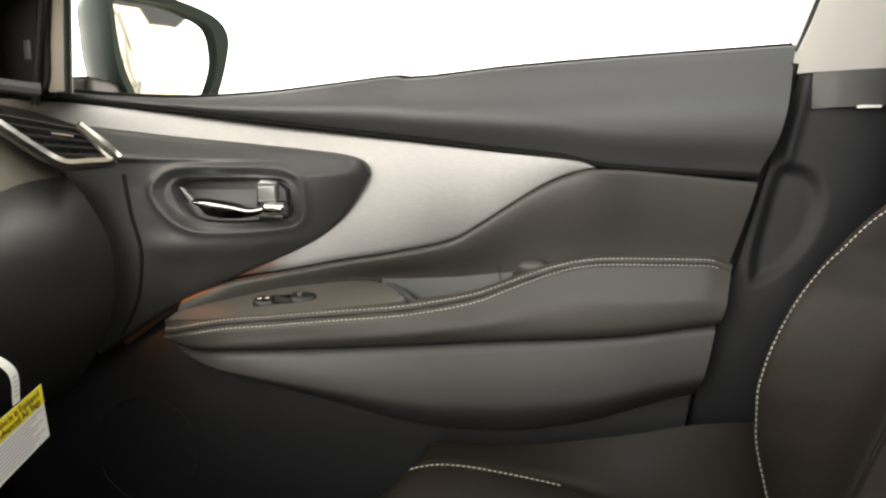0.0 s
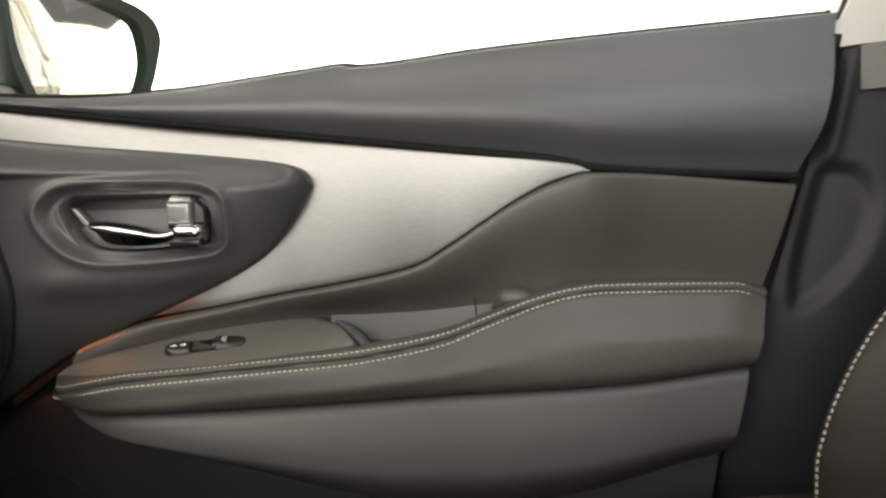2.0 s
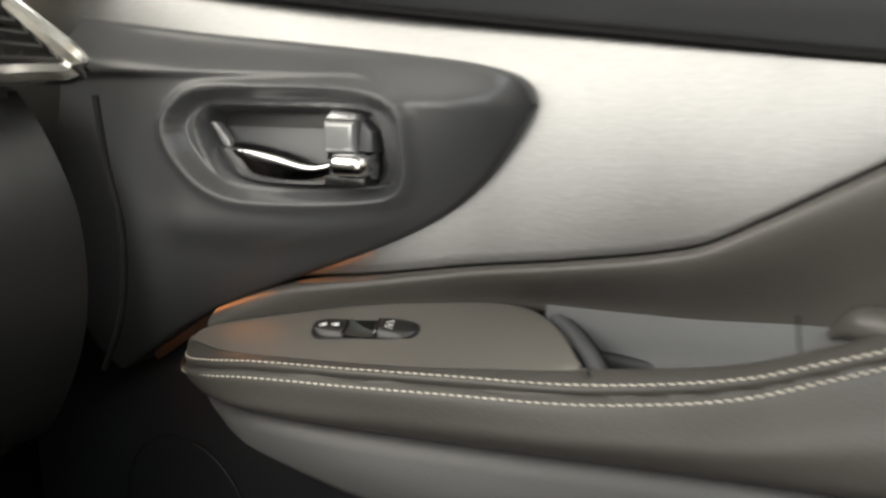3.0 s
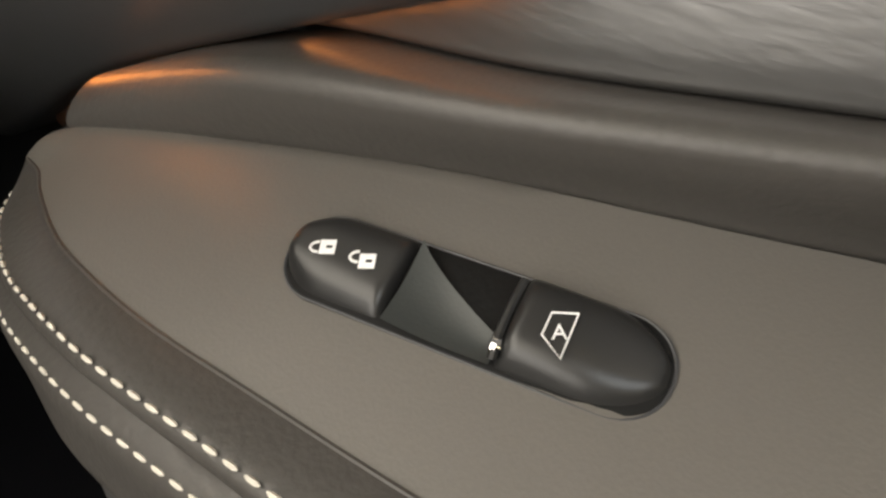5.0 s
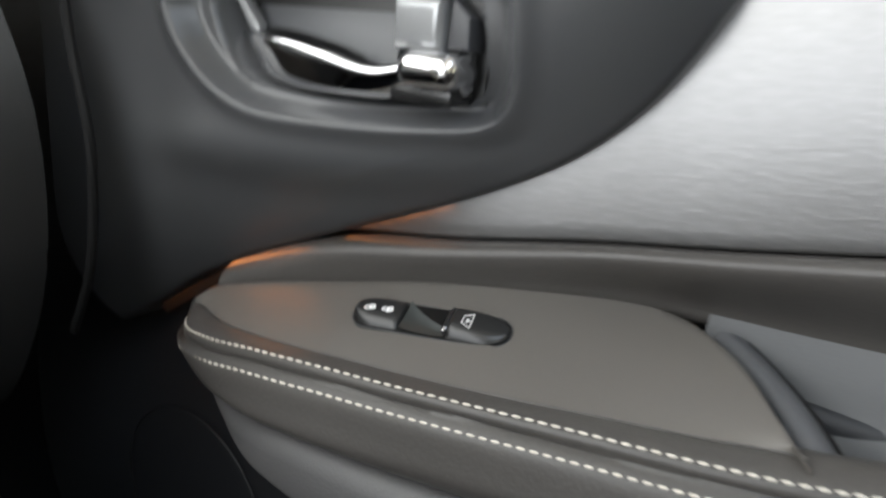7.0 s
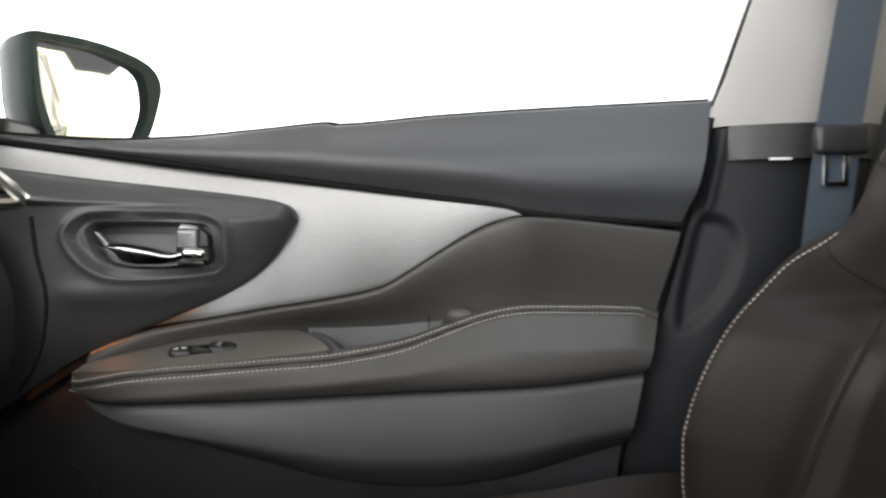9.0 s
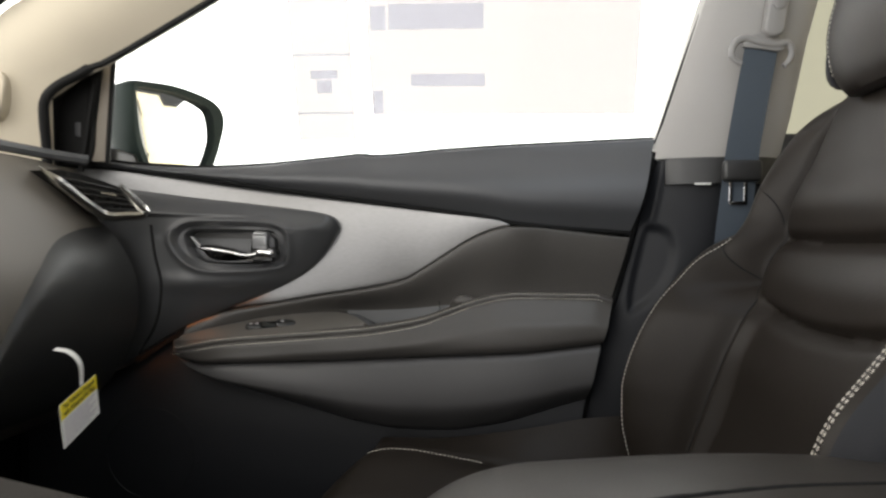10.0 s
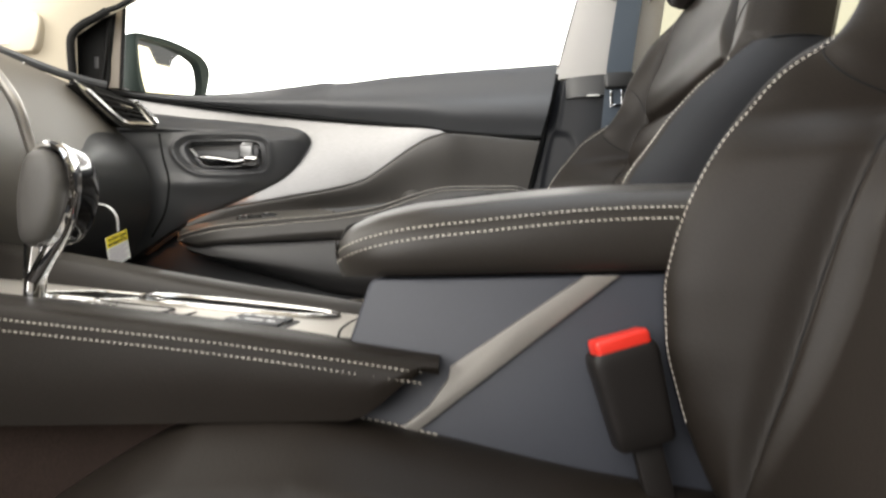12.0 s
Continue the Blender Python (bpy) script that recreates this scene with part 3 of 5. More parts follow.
SW_W = SW_N.cross(SW_U)
SW_O = Vector((-0.1805, -0.0190, 0.6475)) + SW_W * 0.0008 - SW_N * 0.0010


def sw(u, v, d):
    return SW_O + SW_U * u + SW_W * v + SW_N * d


def oval(l, w, r, n=8):
    pts = []
    for cx, cy, a0 in ((l / 2 - r, w / 2 - r, 0), (-l / 2 + r, w / 2 - r, 90), (-l / 2 + r, -w / 2 + r, 180), (l / 2 - r, -w / 2 + r, 270)):
        pts += [(cx + r * math.cos(radians(a0 + 90 * k / n)), cy + r * math.sin(radians(a0 + 90 * k / n))) for k in range(n + 1)]
    return pts


switch = part("switch_panel", plate(oval(0.0895, 0.0230, 0.0110), sw, 0.0024, 0.0008), M_RUBBER, door, "gloss black switch cluster")
part("switch_rim", tube([sw(u, v, 0.0022) for u, v in oval(0.0893, 0.0228, 0.011)], 0.00035, 6, closed=True), M_PLASTIC, switch)


def button(u0, u1, w, rise, fall, round0, round1, n=30):
    """A rocker: rise above the well at its first end, lower by fall at the other, rolled over towards the cabin."""
    rows = []
    for i in range(n + 1):
        a = i / n
        u = u0 + (u1 - u0) * a
        c0 = 1 - a / round0 if round0 and a < round0 else 0
        c1 = (a - 1 + round1) / round1 if round1 and a > 1 - round1 else 0
        half = w / 2 * math.sqrt(max(0.03, 1 - c0 * c0 - c1 * c1))
        end = min(1.0, a / 0.10) * min(1.0, (1 - a) / 0.10)
        h = (rise - fall * a * a) * (0.45 + 0.55 * math.sqrt(max(0.0, 1 - (1 - end) ** 2)))
        ring = []
        for k in range(21):
            q = -1 + 2 * k / 20
            ring.append(sw(u, half * q, h * (1 - (0.80 * abs(q) ** 3.2 if q < 0 else 0.45 * q ** 6))))
        rows.append([sw(u, -half, 0)] + ring + [sw(u, half, 0)])
    return sheet(rows)


part("lock_button", button(-0.0441, -0.0152, 0.0216, 0.0066, 0.0006, 0.42, 0.0), M_KEY, switch, "black rocker with white padlock marks", sharp=70)
part("window_button", button(0.0112, 0.0441, 0.0216, 0.0084, 0.0046, 0.0, 0.50), M_KEY, switch, "satin black window rocker with a white mark", sharp=70)
rows = []
for a in np.linspace(0, 1, 18):
    u = -0.0138 + 0.0246 * a
    back = 0.0104 - 0.0150 * a ** 0.8
    rows.append([sw(u, -0.0106 + (back + 0.0106) * b, 0.0030 + 0.0030 * (1 - a) ** 3 + 0.0010 * a * a - 0.0014 * math.sin(math.pi * b) * (1 - 0.5 * a)) for b in np.linspace(0, 1, 9)] + [sw(u, back + 0.0004, 0.0008)])
part("finger_scoop", sheet(rows), M_SCOOP, switch, "dark finger scoop between the rockers", sharp=70)


def turned(u, v, cu, cv, deg):
    c, q = math.cos(radians(deg)), math.sin(radians(deg))
    return cu + (u - cu) * c - (v - cv) * q, cv + (u - cu) * q + (v - cv) * c


def strokes(lines, r, h):
    return join(*[tube([sw(*turned(u, v, 0.022, -0.001, 22), h) for u, v in l], r, 6) for l in lines])


for cu, shut in ((-0.0345, True), (-0.0240, False)):
    pk = lambda u, v: turned(cu + 1.25 * u, 1.25 * v, cu, 0, 20)
    slab4 = lambda a, b, c, e: plate([pk(a, c), pk(b, c), pk(b, e), pk(a, e)], lambda u, v, d: sw(u, v, 0.0064 + d), 0.0003, 0)
    part("padlock_mark", join(slab4(-0.0006, 0.0024, 0.0004, 0.0015), slab4(-0.0006, 0.0024, -0.0015, -0.0003), slab4(-0.0006, 0.0006, -0.0004, 0.0005), slab4(0.0018, 0.0024, -0.0004, 0.0005), tube([sw(*pk(-0.0008 - 0.0016 * math.sin(a), (0 if shut else 0.0009) + 0.0011 * math.cos(a)), 0.0066) for a in np.linspace(0, math.pi, 9)], 0.00036, 6)), M_ICON, switch)
part("window_mark", strokes([[(0.0208, 0.0036), (0.0260, 0.0033), (0.0222, -0.0062), (0.0188, -0.0012), (0.0208, 0.0036), (0.0260, 0.0033)]], 0.00026, 0.0083), M_ICON, switch)
words("window_letter", "A", 0.0046, Matrix.Translation(sw(0.0221, -0.0008, 0.0084)) @ Matrix((SW_U, SW_W, SW_N)).transposed().to_4x4() @ Matrix.Rotation(radians(22), 4, "Z"), M_ICON, switch)
part("button_lip", tube([sw(0.0114 - 0.0006 * math.cos(v * 150), v, 0.0066 - 0.35 * max(0.0, -v - 0.006)) for v in np.linspace(-0.0098, 0.0085, 14)], 0.0011, 8), M_GLOSS, switch, "glossy black rocker edge")
# glint on the glossy black lip, laid on as a chrome sliver
part("button_glint", tube([sw(0.0110, v, 0.0064 - 0.35 * max(0.0, -v - 0.006)) for v in np.linspace(-0.0094, -0.0030, 8)], [0.0006, 0.0012, 0.0014, 0.0014, 0.0012, 0.0010, 0.0008, 0.0005], 8), M_CHROME, switch, "chrome sliver drawn as the glint on the rocker edge")

# window frame, sail panel, mirror and glass
part("door_speaker_ring", tube([(-0.42 + 0.085 * math.cos(a), 0.012, 0.40 + 0.085 * math.sin(a)) for a in np.linspace(0, 2 * math.pi, 33)[:-1]], 0.0007, 6, closed=True), M_LINING, door)
GLASS_Y = lambda z: 0.085 - 0.22 * (z - 0.95)
pane = part("window_pane", sheet([[(x0 + (x1 - x0) * k / 6, GLASS_Y(z), z) for k in range(7)] for z, x0, x1 in ((0.93, -0.49, 0.50), (1.05, -0.49, 0.535), (1.2, -0.30, 0.585), (1.36, 0.0, 0.64), (1.40, 0.1, 0.65))]), M_GLASS, door, "clear side window glass")
pane.visible_shadow = False
part("window_frame", join(tube(path([(0.522, 0.055, 0.985), (0.56, 0.025, 1.12), (0.615, -0.01, 1.30), (0.64, -0.03, 1.40)], 12), 0.008, 8), tube(path([(-0.475, -0.040, 1.124), (-0.30, -0.060, 1.210), (-0.13, -0.080, 1.300), (0.05, -0.090, 1.375)], 14), 0.007, 8)), M_RUBBER, door, "black rubber window frame")
part("sail_panel", plate(path([(-0.579, 0.940), (-0.583, 1.000), (-0.580, 1.035), (-0.570, 1.058), (-0.545, 1.080), (-0.515, 1.101), (-0.474, 1.122), (-0.478, 1.104), (-0.487, 1.040), (-0.497, 0.938)], 60, closed=True).tolist(), lambda u, v, d: (u, -0.062 + d, v), 0.03, 0.005, 3), M_RUBBER, door, "black plastic sail panel")
part("sail_slot", box(-0.522, -0.512, -0.0640, -0.0605, 0.981, 1.007, 0.001), M_PLASTIC, door)
part("gap_strip", tube([(-0.486, -0.064, 1.085), (-0.497, -0.066, 1.00), (-0.503, -0.067, 0.955), (-0.509, -0.066, 0.920)], 0.0055, 8), M_RUBBER, door)
part("division_bar", plate([(-0.496, 0.938), (-0.471, 0.938), (-0.461, 1.114), (-0.475, 1.110)], lambda u, v, d: (u, -0.057 + d, v), 0.02, 0.003), M_DIVIDER, door, "pale brown division bar")
part("bar_seal", tube([(-0.469, -0.052, 0.936), (-0.458, -0.052, 1.118)], 0.0045, 8), M_RUBBER, door)

EDGE = path([(-0.545, -0.104, 0.925), (-0.546, -0.104, 0.955), (-0.545, -0.112, 1.00), (-0.540, -0.117, 1.035), (-0.520, -0.113, 1.060), (-0.49, -0.108, 1.078), (-0.466, -0.110, 1.090)], 40)
part("sail_border", join(tube(EDGE, 0.0085, 10), sheet([[(x + 0.001, y, z), (x - 0.002, y + 0.025, z + 0.004), (x - 0.010, -0.052, z + 0.012), (x - 0.016, -0.050, z + 0.020), (x - 0.012, y + 0.012, z + 0.014)] for x, y, z in EDGE], closed=True, caps=True)), M_RUBBER, door, "black rubber border of the sail panel")

MC = Vector((-0.499, 0.28, 1.056))
MX, MZ = Vector((0.40, 0.917, 0)).normalized(), Vector((0.0, 0, 1))
MN = MX.cross(MZ).normalized()
MGLASS = path([(-0.118, 0.068), (-0.120, 0.043), (-0.113, -0.020), (-0.092, -0.081), (-0.067, -0.114), (-0.010, -0.120), (0.048, -0.098), (0.075, -0.060), (0.092, -0.010), (0.086, 0.043), (0.070, 0.060), (0.038, 0.069), (-0.014, 0.076), (-0.075, 0.073)], 48, closed=True)[::-1]
MOUT = path([(-0.133, 0.076), (-0.092, 0.087), (-0.014, 0.093), (0.066, 0.086), (0.108, 0.071), (0.125, 0.045), (0.122, 0.012), (0.100, -0.057), (0.068, -0.107), (-0.016, -0.136), (-0.078, -0.130), (-0.108, -0.092), (-0.127, -0.046), (-0.133, 0.020)], 48, closed=True)


def mirror_ring(outline, s, d):
    return [MC + MX * (p[0] * s) + MZ * (p[1] * s) + MN * d for p in outline]


mirror = part("side_mirror", sheet([mirror_ring(MGLASS, 0.995, 0.003), mirror_ring(MGLASS, 1.01, 0.016), mirror_ring(MOUT, 0.97, 0.018), mirror_ring(MOUT, 1.0, 0.012), mirror_ring(MOUT, 1.02, -0.012), mirror_ring(MOUT, 1.0, -0.045), mirror_ring(MOUT, 0.93, -0.085), mirror_ring(MOUT, 0.75, -0.115), mirror_ring(MOUT, 0.4, -0.13), mirror_ring(MOUT, 0.02, -0.135)], closed=True, caps=True), M_PAINT, door, "dark green painted side mirror housing")
part("mirror_glass", plate([(p[0] * 0.998, p[1] * 0.998) for p in MGLASS], lambda u, v, d: MC + MX * u + MZ * v + MN * (0.004 + d), 0.003, 0.0006), M_MIRROR, mirror, "mirror glass")
part("mirror_arm", box(-0.585, -0.535, 0.09, 0.24, 0.945, 0.985, 0.012, 3), M_BLACK, mirror)

# ---- room round the car ----
ground = part("ground", box(-8, 8, -8, 8, -0.40, -0.35, 0), M_FLOOR)
tagged(ground, "pale polished showroom floor", "floor", kind="structure")
# backdrop walls beyond the glass, bright by emission, not by lamps
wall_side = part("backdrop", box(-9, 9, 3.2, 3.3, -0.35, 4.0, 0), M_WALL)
tagged(wall_side, "white showroom wall backdrop with its own glow", "wall", kind="structure")
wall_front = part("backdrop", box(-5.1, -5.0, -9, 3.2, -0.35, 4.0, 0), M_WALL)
tagged(wall_front, "white showroom wall backdrop with its own glow", "wall", kind="structure")
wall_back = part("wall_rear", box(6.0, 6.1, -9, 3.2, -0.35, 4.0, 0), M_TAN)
tagged(wall_back, "tan showroom wall backdrop with its own glow", "wall", kind="structure")

# ---- car shell ----
floor_ob = part("floor", box(-1.1, 1.3, -1.75, 0.12, 0.06, 0.10, 0), M_CARPET)
tagged(floor_ob, "black carpeted car floor", "floor", kind="structure")
# headliner out of view; its hole and pane are made up for the overhead fill
roof = part("ceiling", join(box(-0.12, 0.15, -1.55, 0.0, 1.44, 1.47, 0.01), box(0.85, 1.9, -1.55, 0.0, 1.44, 1.47, 0.01), box(0.15, 0.85, -1.55, -1.11, 1.44, 1.47, 0.01), box(0.15, 0.85, -0.21, 0.0, 1.44, 1.47, 0.01)), M_BEIGE)
tagged(roof, "pale cloth headliner", "headliner", kind="structure")
added_roof_glass = part("window_2_assumed", box(0.14, 0.86, -1.12, -0.20, 1.475, 1.48, 0), M_GLASS)
tagged(added_roof_glass, "clear pane over an assumed roof opening, out of view", "window", kind="structure")
added_roof_glass.visible_shadow = False
back = part("wall_rear_seat", box(1.25, 1.32, -1.6, 0.1, 0.06, 1.0, 0.02), M_FABRIC)
tagged(back, "dark rear seat wall", "rear seat", kind="structure")
kick = part("wall_kick", box(-1.1, -0.60, 0.085, 0.14, 0.06, 0.93, 0), M_CARPET)
tagged(kick, "black footwell side lining", "footwell lining", kind="structure")
fire = part("wall_front", box(-1.0, -0.95, -1.7, 0.1, 0.06, 0.92, 0), M_CARPET)
tagged(fire, "black footwell bulkhead", "bulkhead", kind="structure")

# ---- pillars ----
apil = part("trim", sheet([[(a[0] + (b[0] - a[0]) * k / 10, a[1] + (b[1] - a[1]) * k / 10 - 0.022 * math.sin(math.pi * k / 10), a[2] + (b[2] - a[2]) * k / 10) for k in range(11)] + [(b[0], b[1] + 0.05, b[2]), (a[0], a[1] + 0.014, a[2])] for a, b in (
    ((-0.545, -0.100, 0.90), (-0.90, -0.10, 0.90)),
    ((-0.545, -0.100, 0.945), (-0.86, -0.11, 0.99)),
    ((-0.538, -0.115, 1.04), (-0.735, -0.125, 1.088)),
    ((-0.49, -0.105, 1.078), (-0.66, -0.135, 1.137)),
    ((-0.425, -0.110, 1.105), (-0.58, -0.145, 1.185)),
    ((-0.295, -0.120, 1.171), (-0.43, -0.16, 1.26)),
    ((-0.125, -0.135, 1.26), (-0.28, -0.19, 1.35)),
    ((0.02, -0.14, 1.34), (-0.10, -0.22, 1.46)))], closed=True, caps=True), M_BEIGE)
tagged(apil, "pale beige cloth-grained windscreen pillar trim", "pillar trim", kind="structure")
part("window_seal", tube(path([(-0.470, -0.112, 1.088), (-0.425, -0.114, 1.104), (-0.295, -0.124, 1.170), (-0.125, -0.139, 1.259), (0.02, -0.144, 1.339)], 20), 0.0055, 8), M_RUBBER, apil)
part("badge_panel", plate(path([(-0.705, 1.035), (-0.672, 1.072), (-0.61, 1.080), (-0.588, 1.062), (-0.598, 1.010), (-0.62, 0.996), (-0.70, 1.005)], 32, closed=True).tolist(), lambda u, v, d: (u, -0.150 - 0.02 * (u + 0.63) + 0.10 * abs(v - 1.04) + d, v), 0.035, 0.004, 3), M_BEIGE, apil, "inset airbag cover")
part("badge_print", box(-0.688, -0.655, -0.1490, -0.1450, 1.012, 1.015, 0), M_PRINT, apil)
part("pillar_seal", tube(path([(-0.86, -0.145, 1.00), (-0.735, -0.15, 1.092), (-0.58, -0.165, 1.188), (-0.43, -0.18, 1.264), (-0.28, -0.205, 1.352)], 16), 0.006, 8), M_RUBBER, apil)


def groove(d, w):
    return math.exp(-(d / w) ** 2)


def strip_rows(lines, bulge):
    rows = []
    for a, b in lines:
        row = []
        for k in range(15):
            t = k / 14
            row.append((a[0] + (b[0] - a[0]) * t, a[1] + (b[1] - a[1]) * t - bulge * (math.sin(math.pi * t) ** 0.6), a[2] + (b[2] - a[2]) * t))
        rows.append(row + [(b[0], b[1] + 0.06, b[2]), (a[0], a[1] + 0.06, a[2])])
    return rows


bpil = part("trim", sheet(strip_rows([((0.506, 0.045, 0.955), (0.725, 0.02, 0.955)), ((0.528, 0.035, 1.02), (0.738, 0.01, 1.02)), ((0.565, 0.005, 1.155), (0.757, -0.01, 1.155)), ((0.60, -0.03, 1.285), (0.775, -0.05, 1.285)), ((0.64, -0.07, 1.44), (0.80, -0.10, 1.44))], 0.028), closed=True, caps=True), M_PILLAR)
tagged(bpil, "light grey upper centre pillar trim", "pillar trim", kind="structure")
POST = (((0.27, 0.05), (0.75, 0.02), 0.12), ((0.345, 0.06), (0.66, 0.02), 0.37), ((0.375, 0.065), (0.67, 0.02), 0.53), ((0.415, 0.07), (0.69, 0.02), 0.68), ((0.458, 0.07), (0.70, 0.02), 0.82), ((0.485, 0.065), (0.715, 0.02), 0.907), ((0.498, 0.062), (0.725, 0.02), 0.953))
SCOOP = path([(0.492, 0.832), (0.512, 0.839), (0.540, 0.828), (0.553, 0.790), (0.540, 0.735), (0.508, 0.690), (0.470, 0.666), (0.462, 0.70), (0.475, 0.77)], 36, closed=True).tolist()
rows = []
for z in np.linspace(0.12, 0.953, 150):
    at = lambda f: float(np.interp(z, [p[2] for p in POST], [f(p) for p in POST]))
    ax, ay, bx, by = at(lambda p: p[0][0]), at(lambda p: p[0][1]), at(lambda p: p[1][0]), at(lambda p: p[1][1])
    row = []
    for k in range(60):
        t = k / 59
        x, y = ax + (bx - ax) * t, ay + (by - ay) * t - 0.03 * math.sin(math.pi * t) ** 0.6
        y += 0.008 * step(0.0, 0.018, -inside(x, z, SCOOP)) - 0.004 * groove(x - 0.505 - 0.2 * (z - 0.836), 0.007) * step(0.82, 0.85, z)
        row.append((x, y, z))
    rows.append(row + [(bx, by + 0.06, z), (ax, ay + 0.06, z)])
blow = part("trim", sheet(rows, closed=True, caps=True), M_POST)
tagged(blow, "charcoal plastic lower centre pillar trim", "pillar trim", kind="structure")
part("pillar_collar", sheet(strip_rows([((0.530, 0.030, 0.908), (0.715, 0.015, 0.908)), ((0.530, 0.030, 0.954), (0.722, 0.015, 0.954))], 0.028), closed=True, caps=True), M_BLACK, blow)
part("collar_mark", box(0.572, 0.600, -0.0045, 0.0, 0.905, 0.9085, 0.0005), M_WHITE, blow)
sill = part("trim", box(-0.45, 0.62, -0.02, 0.12, 0.10, 0.20, 0.02, 3), M_PLASTIC)
tagged(sill, "charcoal plastic door sill", "sill trim", kind="structure")
rear_glass = part("window_1", sheet([[(x, 0.06 - 0.22 * (z - 0.95), z) for x in (0.72, 1.2, 1.7)] for z in (0.95, 1.2, 1.42)]), M_TINT)
tagged(rear_glass, "tinted rear door glass", "window", kind="structure")
rear_glass.visible_shadow = False
rear_door = part("wall_side", box(0.70, 1.7, 0.02, 0.08, 0.10, 1.0, 0.01), M_BLACK)
tagged(rear_door, "dark rear door trim", "rear door", kind="structure")

# ---- seat belt ----
belt = thing("seat_belt", "blue-grey seat belt hanging from the pillar", "seat belt")


def ribbon(pts, w, t=0.0012, across=(1, 0, 0)):
    rows = []
    for p in pts:
        p, a = Vector(p), Vector(across).normalized() * w / 2
        rows.append([p - a, p - a * 0.5 + Vector((0, -0.0006, 0)), p + a * 0.5 + Vector((0, -0.0006, 0)), p + a, p + a + Vector((0, t, 0)), p - a + Vector((0, t, 0))])
    return sheet(rows, closed=True, caps=True)


part("webbing", ribbon(path([(0.667, -0.046, 1.135), (0.650, -0.052, 1.05), (0.632, -0.058, 0.95), (0.626, -0.060, 0.90), (0.615, -0.060, 0.80), (0.60, -0.06, 0.6)], 24), 0.056, across=(1, 0.05, 0)), M_WEB, belt, "blue-grey woven webbing")
GUIDE = path([(0.632, 1.103), (0.619, 1.112), (0.616, 1.126), (0.624, 1.141), (0.640, 1.146), (0.660, 1.139), (0.690, 1.135), (0.706, 1.138), (0.714, 1.126), (0.711, 1.110), (0.701, 1.099)], 40)
guide = part("belt_guide", join(tube([(x, -0.050, z) for x, z in GUIDE], [0.0045 + 0.0022 * math.sin(math.pi * min(1, k / 39)) for k in range(40)], 10), plate(path([(0.640, 1.146), (0.634, 1.132), (0.665, 1.128), (0.696, 1.124), (0.700, 1.138), (0.690, 1.152), (0.678, 1.162), (0.664, 1.156)], 30, closed=True).tolist(), lambda u, v, d: (u, -0.053 + d, v), 0.010, 0.003)), M_GUIDE, belt, "grey plastic belt guide loop")
SLIDE_A, SLIDE_B = Vector((0.6790, 0, 1.150)), Vector((0.6905, 0, 1.246))


def slide_outline(w, a0, a1):
    """A pill along the belt's height adjuster."""
    d = (SLIDE_B - SLIDE_A).normalized()
    e = Vector((d.z, 0, -d.x))
    p, q = SLIDE_A.lerp(SLIDE_B, a0), SLIDE_A.lerp(SLIDE_B, a1)
    out = [p + w * (math.cos(k) * e + math.sin(k) * d) for k in [-math.pi + math.pi * j / 10 for j in range(11)]]
    out += [q + w * (math.cos(k) * e + math.sin(k) * d) for k in [math.pi * j / 10 for j in range(11)]]
    return [(v.x, v.z) for v in out]


slide = part("height_slide", plate(slide_outline(0.0165, 0.12, 0.86), lambda u, v, d: (u, -0.066 - 0.06 * (v - 1.15) + d, v), 0.022, 0.005, 3), M_GUIDE, belt, "grey pill-shaped height slide")
part("slide_button", plate(slide_outline(0.0105, 0.50, 0.80), lambda u, v, d: (u, -0.069 - 0.06 * (v - 1.15) + d, v), 0.006, 0.002, 2), M_GUIDE, slide)
tongue = part("tongue", box(0.598, 0.660, -0.075, -0.055, 0.905, 0.940, 0.006, 3), M_BLACK, belt, "black plastic belt tongue")
part("tongue_plate", join(box(0.608, 0.614, -0.066, -0.063, 0.868, 0.905, 0.001), box(0.632, 0.638, -0.066, -0.063, 0.868, 0.905, 0.001), box(0.608, 0.638, -0.066, -0.063, 0.866, 0.872, 0.001)), M_CHROME, tongue)

# ---- seats ----
SC = -0.375
HALF = curve((0.36, 0.250), (0.45, 0.262), (0.60, 0.268), (0.74, 0.266), (0.82, 0.258), (0.92, 0.252), (0.98, 0.235), (1.02, 0.205), (1.045, 0.15), (1.056, 0.08))
MID_X = curve((0.36, 0.447), (0.45, 0.500), (0.50, 0.527), (0.60, 0.566), (0.69, 0.600), (0.80, 0.646), (0.90, 0.672), (0.97, 0.692), (1.02, 0.718), (1.045, 0.745), (1.056, 0.775))
DOOR_X = curve((0.36, 0.470), (0.42, 0.446), (0.473, 0.431), (0.53, 0.421), (0.57, 0.421), (0.607, 0.428), (0.645, 0.441), (0.69, 0.463), (0.745, 0.502), (0.795, 0.550), (0.822, 0.590), (0.84, 0.606), (0.882, 0.622), (0.924, 0.644), (0.961, 0.667), (0.99, 0.695), (1.02, 0.740), (1.045, 0.775), (1.056, 0.80))
AISLE_X = curve((0.36, 0.490), (0.42, 0.470), (0.48, 0.462), (0.55, 0.464), (0.62, 0.483), (0.653, 0.499), (0.693, 0.530), (0.73, 0.558), (0.763, 0.589), (0.80, 0.628), (0.83, 0.652), (0.88, 0.668), (0.95, 0.688), (0.99, 0.705), (1.02, 0.745), (1.045, 0.775), (1.056, 0.80))
